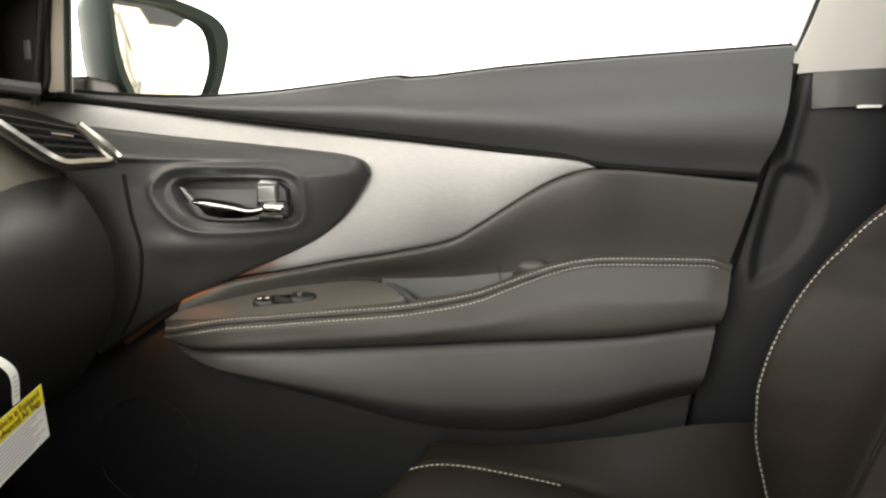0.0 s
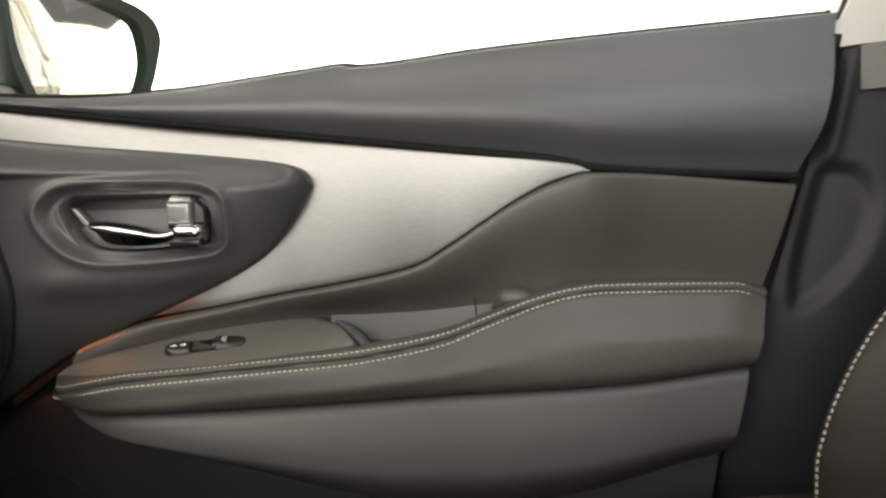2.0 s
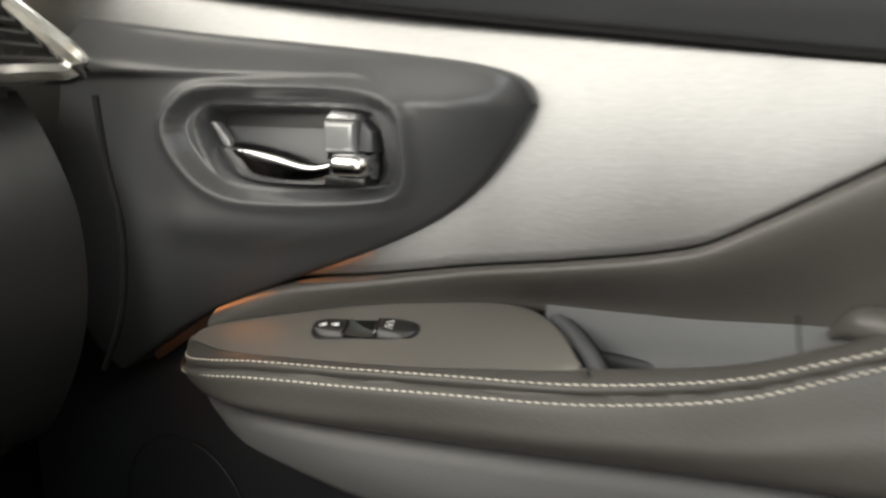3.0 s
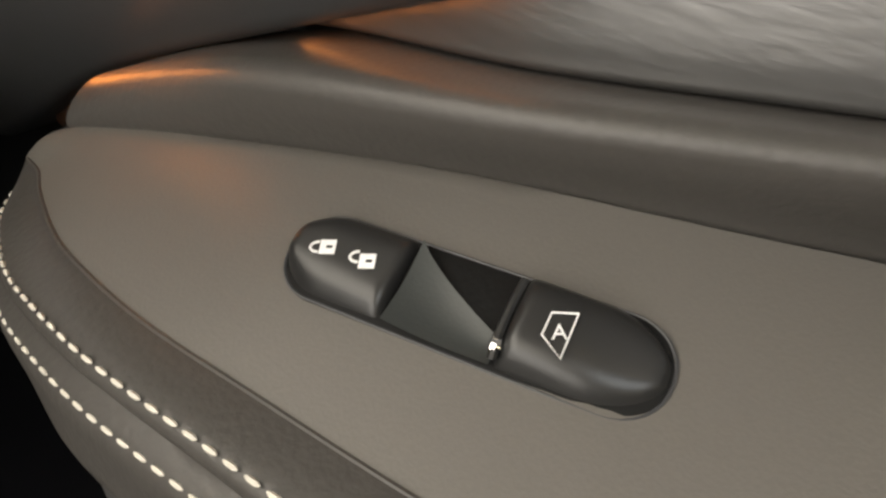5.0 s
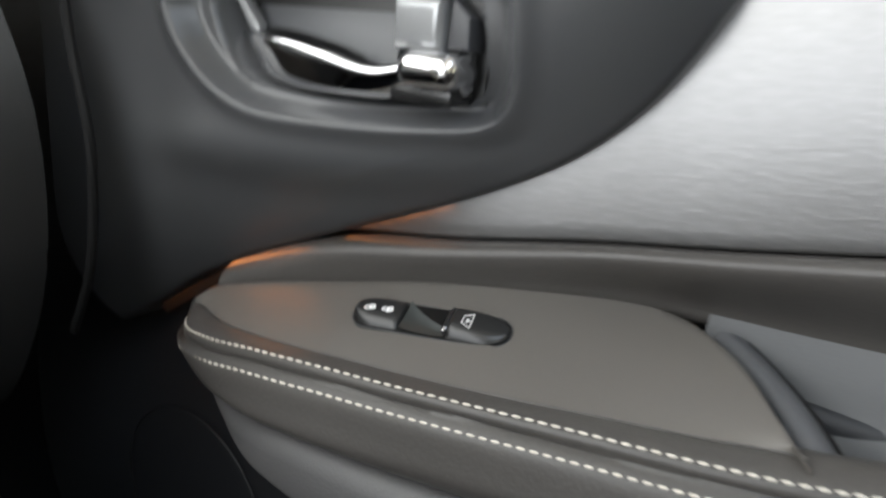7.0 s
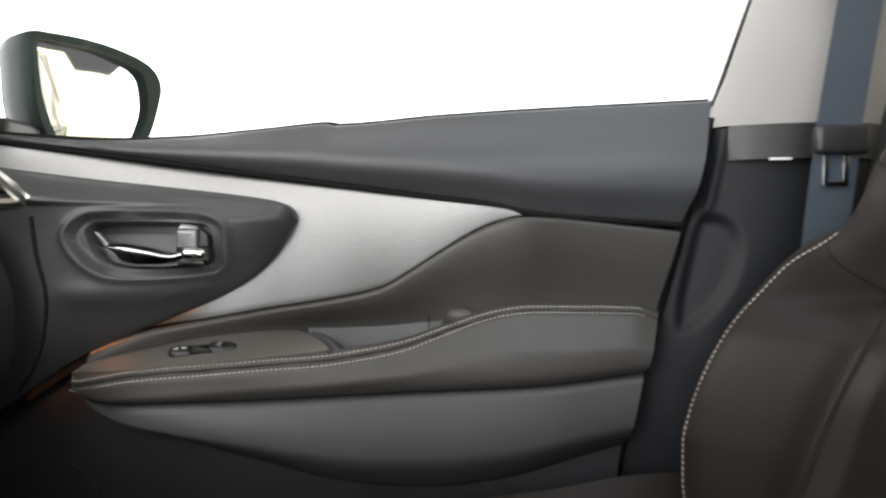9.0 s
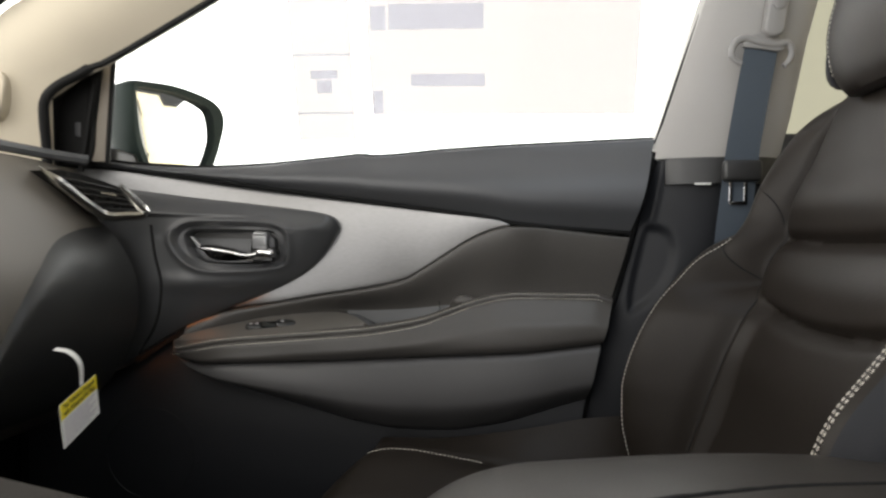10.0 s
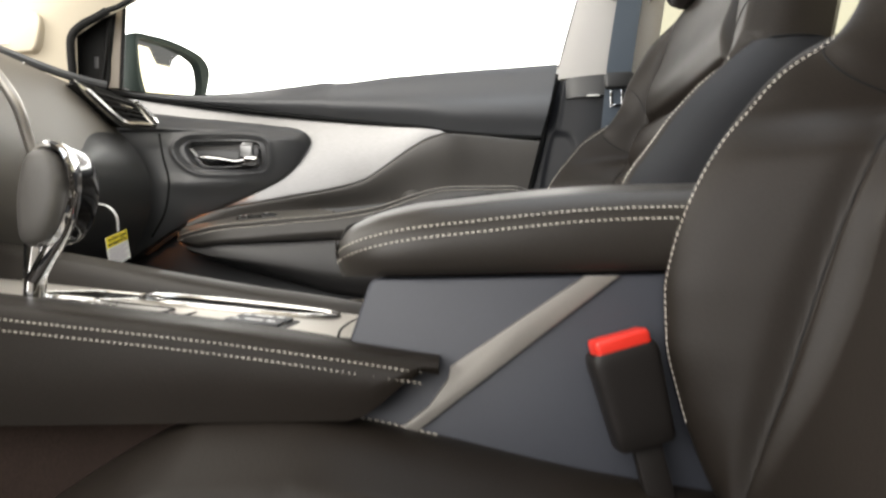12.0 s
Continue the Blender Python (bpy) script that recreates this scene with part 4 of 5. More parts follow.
SEAM_U = curve((0.40, 0.73), (0.50, 0.69), (0.60, 0.66), (0.69, 0.64), (0.715, 0.68), (0.745, 0.775), (0.78, 0.78), (0.82, 0.77), (0.90, 0.72), (1.0, 0.66))
CREST_A = 0.87


def wedge(a, z):
    """Distance to the slanted seam between the side bolster and the shoulder."""
    ax, az, bx, bz = 0.775 * 0.262, 0.742, 0.93 * 0.262, 0.828
    px, ex, ez = a * 0.262, bx - ax, bz - az
    t = min(max(((px - ax) * ex + (z - az) * ez) / (ex * ex + ez * ez), 0), 1)
    return math.hypot(px - ax - ex * t, z - az - ez * t)


def back_point(u, z):
    a = abs(u)
    crest = (DOOR_X if u > 0 else AISLE_X)(z)
    mid = MID_X(z)
    x = mid + (crest - mid) * step(SEAM_U(z) - 0.12 + 0.08 * step(0.69, 0.745, z), CREST_A + 0.03, a)
    x += 0.050 * step(CREST_A + 0.01, 1.04, a) ** 1.5
    x += 0.013 * groove(a - SEAM_U(z), 0.022) * step(1.0, 0.93, z)
    x += 0.012 * groove(wedge(a, z), 0.007)
    top = 0.800 + 0.012 * a * a
    low = 0.692 + 0.045 * a * a
    flat = step(SEAM_U(z) + 0.03, SEAM_U(z) - 0.06, a)
    x += 0.017 * (groove(z - top, 0.0095) + groove(z - low, 0.0095)) * flat
    x -= 0.011 * (groove(z - (top + low) / 2, 0.035) + groove(z - top - 0.055, 0.040) + 0.8 * groove(z - low + 0.06, 0.05)) * flat
    return (x, SC + u * HALF(z), z)


def restraint_row(t):
    sx = 0.066 * math.sin(math.pi * min(1, max(0, 0.06 + 0.9 * t))) ** 0.45
    sy = 0.150 * (math.sin(math.pi * (0.12 + 0.78 * t)) ** 0.35)
    return 0.705 + 0.05 * t, sx, sy, 0.998 + 0.225 * t


def build_seat(name, label, shield):
    seat = thing(name, label, "car seat", group="front seats")
    zs = [0.37 + (1.056 - 0.37) * k / 140 for k in range(141)]
    us = [-1 + 2 * k / 200 for k in range(201)]
    part("backrest", sheet([[back_point(0.93 * u, z) for u in us] for z in zs]), M_SEAT, seat, "dark leather backrest with deep bolsters", sharp=70)

    def side_row(z):
        w = HALF(z)
        f, g = back_point(1, z)[0], back_point(-1, z)[0]
        b = MID_X(z) + 0.13 - 0.05 * step(0.9, 1.05, z)
        return [back_point(-0.929, z), back_point(-0.955, z), back_point(-0.98, z), (g, SC - w, z), (g + 0.03, SC - w - 0.006, z), (b - 0.02, SC - w * 0.98, z), (b, SC - w * 0.86, z), (b, SC + w * 0.86, z), (b - 0.02, SC + w * 0.98, z), (f + 0.03, SC + w + 0.006, z), (f, SC + w, z), back_point(0.98, z), back_point(0.955, z), back_point(0.929, z)]

    part("back_cover", sheet([side_row(z) for z in zs if z < 0.83]), M_FABRIC, seat, "dark fabric side and back cover")
    part("shoulder_cover", sheet([side_row(z) for z in zs if z > 0.824]), M_SEAT, seat, "dark leather shoulder cover")
    on = lambda u, z, d=0.0008: tuple(Vector(back_point(u, z)) + Vector((-d, 0, 0)))
    lines = [[on(o, z) for z in np.linspace(0.45, 0.815, 90)] for o in (-CREST_A, -CREST_A - 0.028, CREST_A + 0.01)]
    part("back_stitching", stitches(lines, 0.0066, 0.0046, 0.0006), M_THREAD, seat, "twin cream bolster stitches", kind="stuff")
    for s in (-1, 1):
        part("back_seam", tube([on(s * SEAM_U(z), z, -0.0006) for z in np.linspace(0.44, 0.97, 110)], 0.0012, 6), M_RUBBER, seat)
        part("wedge_seam", tube([on(s * (0.775 + 0.155 * t), 0.742 + 0.086 * t, -0.0006) for t in np.linspace(0, 1, 24)], 0.0012, 6), M_RUBBER, seat)
        part("shoulder_seam", tube([on(s * (0.78 + 0.14 * t * t), 0.83 + 0.09 * t - 0.03 * t * t, 0.0002) for t in np.linspace(0, 1, 24)], 0.0011, 6), M_RUBBER, seat)
        part("edge_seam", tube([(back_point(s * 0.93, 0.827)[0] - 0.0004, SC + s * 0.93 * HALF(0.827), 0.827), (back_point(s, 0.827)[0], SC + s * (HALF(0.827) + 0.001), 0.827), (back_point(s, 0.827)[0] + 0.03, SC + s * (HALF(0.827) + 0.007), 0.827), (MID_X(0.827) + 0.10, SC + s * HALF(0.827) * 0.985, 0.827)], 0.0016, 6), M_RUBBER, seat)
    # cushion: its bolster on the door's side runs on into a broad side shield
    zc = curve((-0.09, 0.366), (-0.06, 0.394), (-0.02, 0.408), (0.10, 0.408), (0.20, 0.392), (0.30, 0.368), (0.56, 0.340))
    zb = curve((-0.09, 0.372), (-0.05, 0.425), (0.00, 0.456), (0.06, 0.462), (0.17, 0.449), (0.24, 0.434), (0.34, 0.400), (0.56, 0.36))
    zo = curve((-0.09, 0.372), (-0.05, 0.425), (0.00, 0.462), (0.10, 0.462), (0.28, 0.484), (0.38, 0.505), (0.56, 0.52))
    if not shield:
        zc = curve((-0.17, 0.352), (-0.13, 0.385), (-0.06, 0.405), (0.10, 0.408), (0.20, 0.392), (0.30, 0.368), (0.56, 0.340))
        zb = curve((-0.17, 0.385), (-0.107, 0.424), (-0.05, 0.452), (-0.014, 0.463), (0.056, 0.463), (0.131, 0.452), (0.206, 0.434), (0.34, 0.400), (0.56, 0.36))
    x0, turn = (-0.09, 0.065) if shield else (-0.17, 0.0)
    wide = 0.328 if shield else 0.282

    def cpoint(x, v):
        a = abs(v)
        front = step(0.10, -0.09, x)
        z = zc(x) + (zb(x) - zc(x)) * step(0.125, 0.252, a)
        out = max(0.0, a - 0.255)
        if v > 0 and shield:
            z += (zo(x) - zb(x)) * min(1.0, out / 0.065) - 0.003 * groove(a - 0.262, 0.006)
            z -= 0.05 * step(0.318, 0.328, a) ** 2
        else:
            z -= 0.06 * step(0.258, 0.282, a) ** 2
        z -= 0.009 * groove(a - 0.150, 0.006) * step(-0.06, 0.0, x)
        z -= 0.009 * groove(x - 0.045 - 0.25 * max(0.0, a - 0.05), 0.007) * step(0.17, 0.14, a)
        z += 0.006 * math.cos(a * 10) * step(0.14, 0.0, a)
        return (x + turn * min(1.0, a / 0.29) ** 3 * front, SC + v, z)

    vs = [-0.282 + (0.282 + wide) * k / 200 for k in range(201)]
    xs = [x0 + (0.56 - x0) * k / 90 for k in range(91)]
    part("cushion", sheet([[cpoint(x, v) for v in vs] for x in xs]), M_SEAT, seat, "dark leather seat cushion", sharp=70)
    skirt = []
    for x in xs[::3]:
        l, r = cpoint(x, vs[0]), cpoint(x, vs[-1])
        skirt.append([l, (l[0], l[1] + 0.004, l[2] - 0.08), (l[0], l[1] + 0.02, 0.20), (r[0], r[1] - 0.02, 0.20), (r[0], r[1] - 0.004, r[2] - 0.08), r])
    part("cushion_side", sheet(skirt, caps=False), M_FABRIC, seat, "dark cushion side cover")
    nose = [cpoint(x0, v) for v in vs[::4]]
    part("cushion_front", sheet([nose, [(p[0] - 0.010, p[1], p[2] - 0.02) for p in nose], [(p[0] - 0.008, p[1], p[2] - 0.06) for p in nose], [(p[0] + 0.03, p[1], 0.20) for p in nose]]), M_SEAT, seat)
    lines = [[tuple(Vector(cpoint(x, s * 0.253)) + Vector((0, 0, 0.0010))) for x in np.linspace(-0.01 if shield else -0.03, 0.21, 60)] for s in (-1, 1)]
    part("cushion_stitching", stitches(lines, 0.0066, 0.0046, 0.0007), M_THREAD, seat, "cream cushion stitches", kind="stuff")
    for s in (-1, 1):
        part("cushion_seam", tube([tuple(Vector(cpoint(x, s * 0.150)) + Vector((0, 0, 0.0004))) for x in np.linspace(-0.05, 0.40, 50)], 0.0012, 6), M_RUBBER, seat)
    # head restraint
    rows = []
    for k in range(25):
        cx, sx, sy, z = restraint_row(k / 24)
        rows.append([(cx + math.copysign(abs(math.cos(a)) ** 0.6, math.cos(a)) * sx, SC + math.copysign(abs(math.sin(a)) ** 0.5, math.sin(a)) * sy, z) for a in [2 * math.pi * q / 40 for q in range(40)]])
    head = part("head_restraint", sheet(rows, closed=True, caps=True), M_SEAT, seat, "dark leather head restraint", sharp=60)
    for o in (-1, 1):
        disc = [(0.736 + 0.050 * math.copysign(abs(math.cos(a)) ** 0.6, math.cos(a)) + 0.02 * math.sin(a), 1.108 + 0.092 * math.copysign(abs(math.sin(a)) ** 0.7, math.sin(a))) for a in [2 * math.pi * q / 28 for q in range(28)]]
        part("restraint_side", plate(disc, lambda u, v, d: (u, SC + o * (0.1503 - d), v), 0.012, 0.003), M_FABRIC, head, "black restraint side")
        edge, thread = [], []
        for k in range(3, 22):
            cx, sx, sy, z = restraint_row(k / 24)
            for y, line in ((0.118, edge), (0.112, thread)):
                q = min(1.0, (y / sy) ** 2)
                line.append((cx - sx * math.sqrt(max(0.0, 1 - q * q)) ** 0.6 - 0.0006, SC + o * y, z))
        part("restraint_seam", tube(edge, 0.0012, 6), M_RUBBER, head)
        part("restraint_stitching", stitches([thread], 0.0066, 0.0046, 0.0005), M_THREAD, head, kind="stuff")
    for o in (-0.06, 0.06):
        part("restraint_post", tube([(0.735, SC + o, 0.98), (0.74, SC + o, 1.07)], 0.006), M_CHROME, seat)
    part("seat_frame", box(0.0, 0.55, SC - 0.2, SC + 0.2, 0.10, 0.24, 0.01), M_BLACK, seat)
    return seat


build_seat("front_seat", "dark leather front passenger seat with cream stitching", True)
driver = build_seat("front_seat", "dark leather driver seat with cream stitching beside the console", False)
driver.matrix_basis = Matrix.Translation((0.046, -0.725, -0.06))

buckle = thing("belt_buckle", "black seat belt buckle with red release button", "belt buckle")
BK = Matrix.Translation((0.432, -0.868, 0.422)) @ Matrix.Rotation(radians(-13), 4, "Y") @ Matrix.Rotation(radians(8), 4, "Z")


def placed(bm, m):
    bm.transform(m)
    return bm




def buckle_ring(w, t, z, k=0.35, n=28):
    return [(w * math.copysign(abs(math.cos(a)) ** k, math.cos(a)), t * math.copysign(abs(math.sin(a)) ** k, math.sin(a)), z) for a in [2 * math.pi * j / n for j in range(n)]]


part("buckle_body", placed(sheet([buckle_ring(0.026, 0.013, -0.053), buckle_ring(0.0285, 0.0150, -0.049), buckle_ring(0.0295, 0.0155, -0.030), buckle_ring(0.0325, 0.0168, 0.018), buckle_ring(0.0335, 0.0172, 0.030), buckle_ring(0.0325, 0.0168, 0.037), buckle_ring(0.0300, 0.0155, 0.041), buckle_ring(0.0270, 0.0125, 0.040)], closed=True, caps=True), BK), M_BUCKLE, buckle)
part("release_button", placed(box(-0.0270, 0.0270, -0.0145, 0.012, 0.036, 0.0535, 0.004, 3), BK), M_RED, buckle, "bright red release button")
part("buckle_stalk", placed(box(-0.013, 0.015, -0.006, 0.006, -0.22, -0.045, 0.003), BK), M_BUCKLE, buckle)

# ---- centre console ----
console = thing("center_console", "dark console with satin gear plate and leather armrest lid", "console")
part("console_tunnel", box(-0.55, 0.158, -0.835, -0.615, 0.12, 0.40, 0.008), M_TUNNEL, console, "dark brown carpeted tunnel")
bm = box(0.160, 0.66, -0.842, -0.615, 0.12, 0.530, 0.008)
for v in bm.verts:
    if v.co.x < 0.3:
        v.co.x += 0.024 - 0.36 * (0.53 - v.co.z)
part("console_side", bm, M_CONSOLE, console, "dark blue-black console sides")
part("trim_strip", plate([(0.165, 0.332), (0.223, 0.375), (0.330, 0.4545), (0.430, 0.5285), (0.396, 0.5285), (0.330, 0.486), (0.262, 0.442), (0.2595, 0.430), (0.240, 0.403), (0.201, 0.375), (0.150, 0.338)], lambda u, v, d: (u, -0.848 + d, v), 0.008, 0.002), M_STRIP, console, "satin grey strip")

LID_X0, LID_X1 = 0.142, 0.64
LID_ROWS = []
rows = []
for i in range(50):
    t = i / 49
    x = LID_X0 + (LID_X1 - LID_X0) * t ** 1.5
    nose = math.sqrt(max(0.0, 1 - (1 - min(1, (x - LID_X0) / 0.11)) ** 2))
    w = 0.060 + 0.062 * nose
    zt = 0.570 + 0.026 * nose + 0.018 * step(LID_X0, 0.45, x)
    rise, far = 0.010 * nose, 0.016 * nose
    zb = 0.566 - 0.034 * step(0, 0.45, nose)
    c = -0.732
    sec = [(c - w * 0.94, zb), (c - w, zb + 0.012), (c - w - 0.003, (zt + zb) / 2 - 0.004), (c - w + 0.001, zt - 0.024), (c - w + 0.010, zt - 0.012), (c - w + 0.03, zt - 0.002 + 0.3 * rise), (c, zt + 0.004 + rise), (c + far + w - 0.03, zt - 0.001 + rise), (c + far + w - 0.010, zt - 0.010 + rise), (c + far + w - 0.001, zt - 0.022 + rise), (c + far + w, zb + 0.012), (c + far + w * 0.94, zb)]
    LID_ROWS.append((x, sec[4:9]))
    rows.append([(x, q[0], q[1]) for q in path(sec, 40)])
lid = part("armrest_lid", sheet(rows, closed=True, caps=True), M_LID, console, "padded leather armrest lid with cream stitching", sharp=60)
lidline = []
for o, dz in ((0.0015, -0.020), (-0.0018, -0.031)):
    l = []
    for x in np.linspace(LID_X0 + 0.004, 0.63, 100):
        nose = math.sqrt(max(0.0, 1 - (1 - min(1, (x - LID_X0) / 0.11)) ** 2))
        w = 0.060 + 0.062 * nose
        zt = 0.570 + 0.026 * nose + 0.018 * step(LID_X0, 0.45, x)
        l.append((x, -0.732 - w + o, zt + dz))
    lidline.append(l)


def lid_z(x, y):
    r = min(LID_ROWS, key=lambda q: abs(q[0] - x))[1]
    return float(np.interp(y, [q[0] for q in r], [q[1] for q in r]))


SEAM_LINE = path([(0.150, -0.800), (0.170, -0.786), (0.21, -0.765), (0.27, -0.742), (0.36, -0.722), (0.46, -0.704), (0.62, -0.680)], 60)
part("lid_seam", tube([(x, y, lid_z(x, y) + 0.0002) for x, y in SEAM_LINE], 0.0026, 8), M_RUBBER, lid)
part("lid_stitching", stitches(lidline, 0.0058, 0.0040, 0.0007), M_THREAD, lid, "twin cream stitches", kind="stuff")

PLATE_Z = lambda x, y: 0.490 - 0.12 * x
CUP, TRAY = (-0.002, -0.670, 0.120, 0.050, 0.8), (-0.168, -0.686, 0.043, 0.046, 0.3)
SKEW = {CUP[0]: 0.0, TRAY[0]: 0.40}
bm = sheet([[(x, y, PLATE_Z(x, y)) for y in np.linspace(-0.835, -0.595, 70)] for x in np.linspace(-0.50, 0.178, 174)])
gone = []
for f in bm.faces:
    c = f.calc_center_median()
    for cx, cy, lx, ly, k in (CUP, TRAY):
        if (abs(c.x - SKEW[cx] * (c.y - cy) - cx) / lx) ** (2 / k) + (abs(c.y - cy) / ly) ** (2 / k) < 0.97:
            gone.append(f)
            break
bmesh.ops.delete(bm, geom=gone, context="FACES")
gear_plate = part("gear_plate", bm, M_CHAMPAGNE, console, "satin champagne gear plate")


def oval_ring(cx, cy, lx, ly, lift, k, s=1.0, n=40):
    out = []
    for a in [2 * math.pi * q / n for q in range(n)]:
        x, y = cx + s * lx * math.copysign(abs(math.cos(a)) ** k, math.cos(a)), cy + s * ly * math.copysign(abs(math.sin(a)) ** k, math.sin(a))
        x += SKEW.get(cx, 0.0) * (y - cy)
        out.append((x, y, PLATE_Z(x, y) + lift))
    return out


def loop(cx, cy, lx, ly, lift, r, k=0.6):
    return tube(oval_ring(cx, cy, lx, ly, lift, k), r, 8, closed=True)


def well(cx, cy, lx, ly, k=0.6):
    return sheet([oval_ring(cx, cy, lx, ly, 0.0005, k), oval_ring(cx, cy, lx, ly, -0.004, k, 0.99), oval_ring(cx, cy, lx, ly, -0.03, k, 0.96), oval_ring(cx, cy, lx, ly, -0.05, k, 0.92), oval_ring(cx, cy, lx, ly, -0.055, k, 0.8), oval_ring(cx, cy, lx, ly, -0.055, k, 0.001)], closed=True)


def slab(x0, x1, y0, y1, lift, h, bevel):
    bm = box(x0, x1, y0, y1, lift, lift + h, bevel)
    for v in bm.verts:
        v.co.z += PLATE_Z(v.co.x, v.co.y)
    return bm


cup = part("cup_holder", well(*CUP), M_BLACK, console, "dark twin cup holder")
part("chrome_ring", loop(CUP[0], CUP[1], 0.121, 0.051, 0.002, 0.0045, 0.8), M_RIM, cup, "chrome cup holder rim")
part("cup_divider", slab(-0.030, 0.000, -0.700, -0.630, -0.045, 0.026, 0.006), M_PLASTIC, cup)
tray = part("front_tray", well(*TRAY), M_BLACK, console, "dark storage tray")
part("tray_rim", loop(TRAY[0], TRAY[1], 0.045, 0.048, 0.0005, 0.0016, 0.3), M_RIM, tray)
gate = part("shift_gate", join(slab(-0.185, -0.045, -0.830, -0.762, -0.002, 0.004, 0.001), slab(-0.178, -0.052, -0.815, -0.808, 0.002, 0.003, 0.001)), M_SATIN, console, "satin metal shift gate")
part("gate_rim", loop(-0.115, -0.796, 0.073, 0.036, 0.002, 0.002, 0.3), M_CHROME, gate)
for k in range(4):
    part("gate_step", slab(-0.172 + 0.020 * k, -0.158 + 0.020 * k, -0.802 - 0.006 * (k % 2), -0.786, 0.0022, 0.002, 0.0008), M_RIM, gate)
part("plate_joint", tube([(x, y, PLATE_Z(x, y) + 0.0002) for x, y in ((-0.024, -0.760), (-0.022, -0.785), (-0.028, -0.812), (-0.030, -0.832))], 0.0015, 6), M_RUBBER, console)
part("end_joint", tube(path([(0.148, -0.600, PLATE_Z(0.148, 0)), (0.141, -0.68, PLATE_Z(0.141, 0)), (0.142, -0.77, PLATE_Z(0.142, 0)), (0.150, -0.834, PLATE_Z(0.15, 0))], 16), 0.0014, 6), M_RUBBER, console)
heat = part("seat_heater_switch", slab(0.026, 0.092, -0.833, -0.752, 0.0, 0.002, 0.001), M_GLOSS, console, "black seat heater switches")
for cy in (-0.812, -0.774):
    part("heater_rocker", slab(0.031, 0.087, cy - 0.015, cy + 0.015, 0.001, 0.005, 0.002), M_PLASTIC, heat)
    for cx, l in ((0.040, 0.003), (0.058, 0.009), (0.076, 0.004)):
        part("rocker_print", slab(cx - l, cx + l, cy - 0.003, cy + 0.003, 0.0061, 0.0003, 0), M_ICON, heat)


def rail(y, w, x0, x1, zf, under, slant, mat, name, label):
    rows = []
    for x in np.linspace(x0, x1, 50):
        e = step(x1, x1 - slant, x)
        z = zf(x)
        hh = (z - under) * (0.14 + 0.86 * e)
        sec = [(y - w, z - hh), (y - w - 0.004, z - hh * 0.5), (y - w, z - 0.012), (y - w + 0.010, z - 0.002), (y, z + 0.002), (y + w, z - 0.004), (y + w + 0.002, z - hh)]
        rows.append([(x, q[0], q[1]) for q in path(sec, 24)])
    return part(name, sheet(rows, closed=True, caps=True), mat, console, label, sharp=60)


NEAR_Z = curve((-0.60, 0.57), (-0.168, 0.512), (0.05, 0.484), (0.25, 0.452))
near = rail(-0.846, 0.030, -0.60, 0.252, NEAR_Z, 0.398, 0.085, M_SEAT, "knee_rail", "padded leather knee rail with cream stitching")
part("rail_stitching", stitches([[(x, -0.8765, NEAR_Z(x) - 0.012) for x in np.linspace(-0.4, 0.243, 80)], [(x, -0.8785, NEAR_Z(x) - 0.022) for x in np.linspace(-0.4, 0.238, 80)]], 0.0056, 0.0037, 0.0005), M_THREAD, near, kind="stuff")
FAR_Z = curve((-0.60, 0.61), (-0.235, 0.549), (-0.075, 0.520), (0.12, 0.489), (0.2, 0.478))
rail(-0.583, 0.020, -0.60, 0.16, FAR_Z, 0.40, 0.07, M_LID, "knee_rail", "padded vinyl knee rail")

lever = thing("shift_lever", "chrome and grey leather automatic shift lever", "gear lever")
KN = [(-0.176, 0.655), (-0.165, 0.671), (-0.148, 0.675), (-0.128, 0.667), (-0.116, 0.645), (-0.117, 0.615), (-0.130, 0.588), (-0.150, 0.572), (-0.178, 0.575), (-0.184, 0.615)]
KN = path([(-0.116 + (x + 0.116) * 0.70, z) for x, z in KN], 40, closed=True)
KC = KN.mean(0)
ringk = lambda k, y: [(KC[0] + (p[0] - KC[0]) * k, y, KC[1] + (p[1] - KC[1]) * k) for p in KN]
cheek = lambda k, y: [(q[0] - 0.007, q[1], q[2] - 0.004) for q in ringk(k, y)]
part("knob", sheet([cheek(0.1, -0.852), cheek(0.5, -0.8515), cheek(0.78, -0.849), cheek(0.90, -0.845), cheek(0.95, -0.838), cheek(0.95, -0.83)], closed=True, caps=True), M_KNOB, lever, "grey leather knob")
part("knob_chrome", sheet([ringk(0.87, -0.838), ringk(0.91, -0.842), ringk(0.97, -0.843), ringk(1.03, -0.838), ringk(1.045, -0.830), ringk(1.02, -0.823), ringk(0.9, -0.822)], closed=True), M_CHROME, lever, "chrome band round the knob")
part("knob_shell", sheet([ringk(0.99, -0.824), ringk(1.0, -0.815), ringk(1.0, -0.800), ringk(0.95, -0.788), ringk(0.8, -0.780), ringk(0.1, -0.777)], closed=True, caps=True), M_PIANO, lever, "gloss black knob back")
part("knob_tail", tube(path([(-0.118, -0.832, 0.625), (-0.128, -0.830, 0.590), (-0.150, -0.824, 0.560), (-0.170, -0.815, 0.535)], 16), [0.006, 0.0065, 0.007, 0.0075, 0.008, 0.008, 0.008, 0.008, 0.0085, 0.009, 0.009, 0.009, 0.009, 0.009, 0.009, 0.009], 10), M_CHROME, lever)
part("shaft", tube([(-0.166, -0.81, 0.58), (-0.174, -0.81, 0.53), (-0.178, -0.81, 0.485)], [0.016, 0.011, 0.010], 12), M_CHROME, lever)

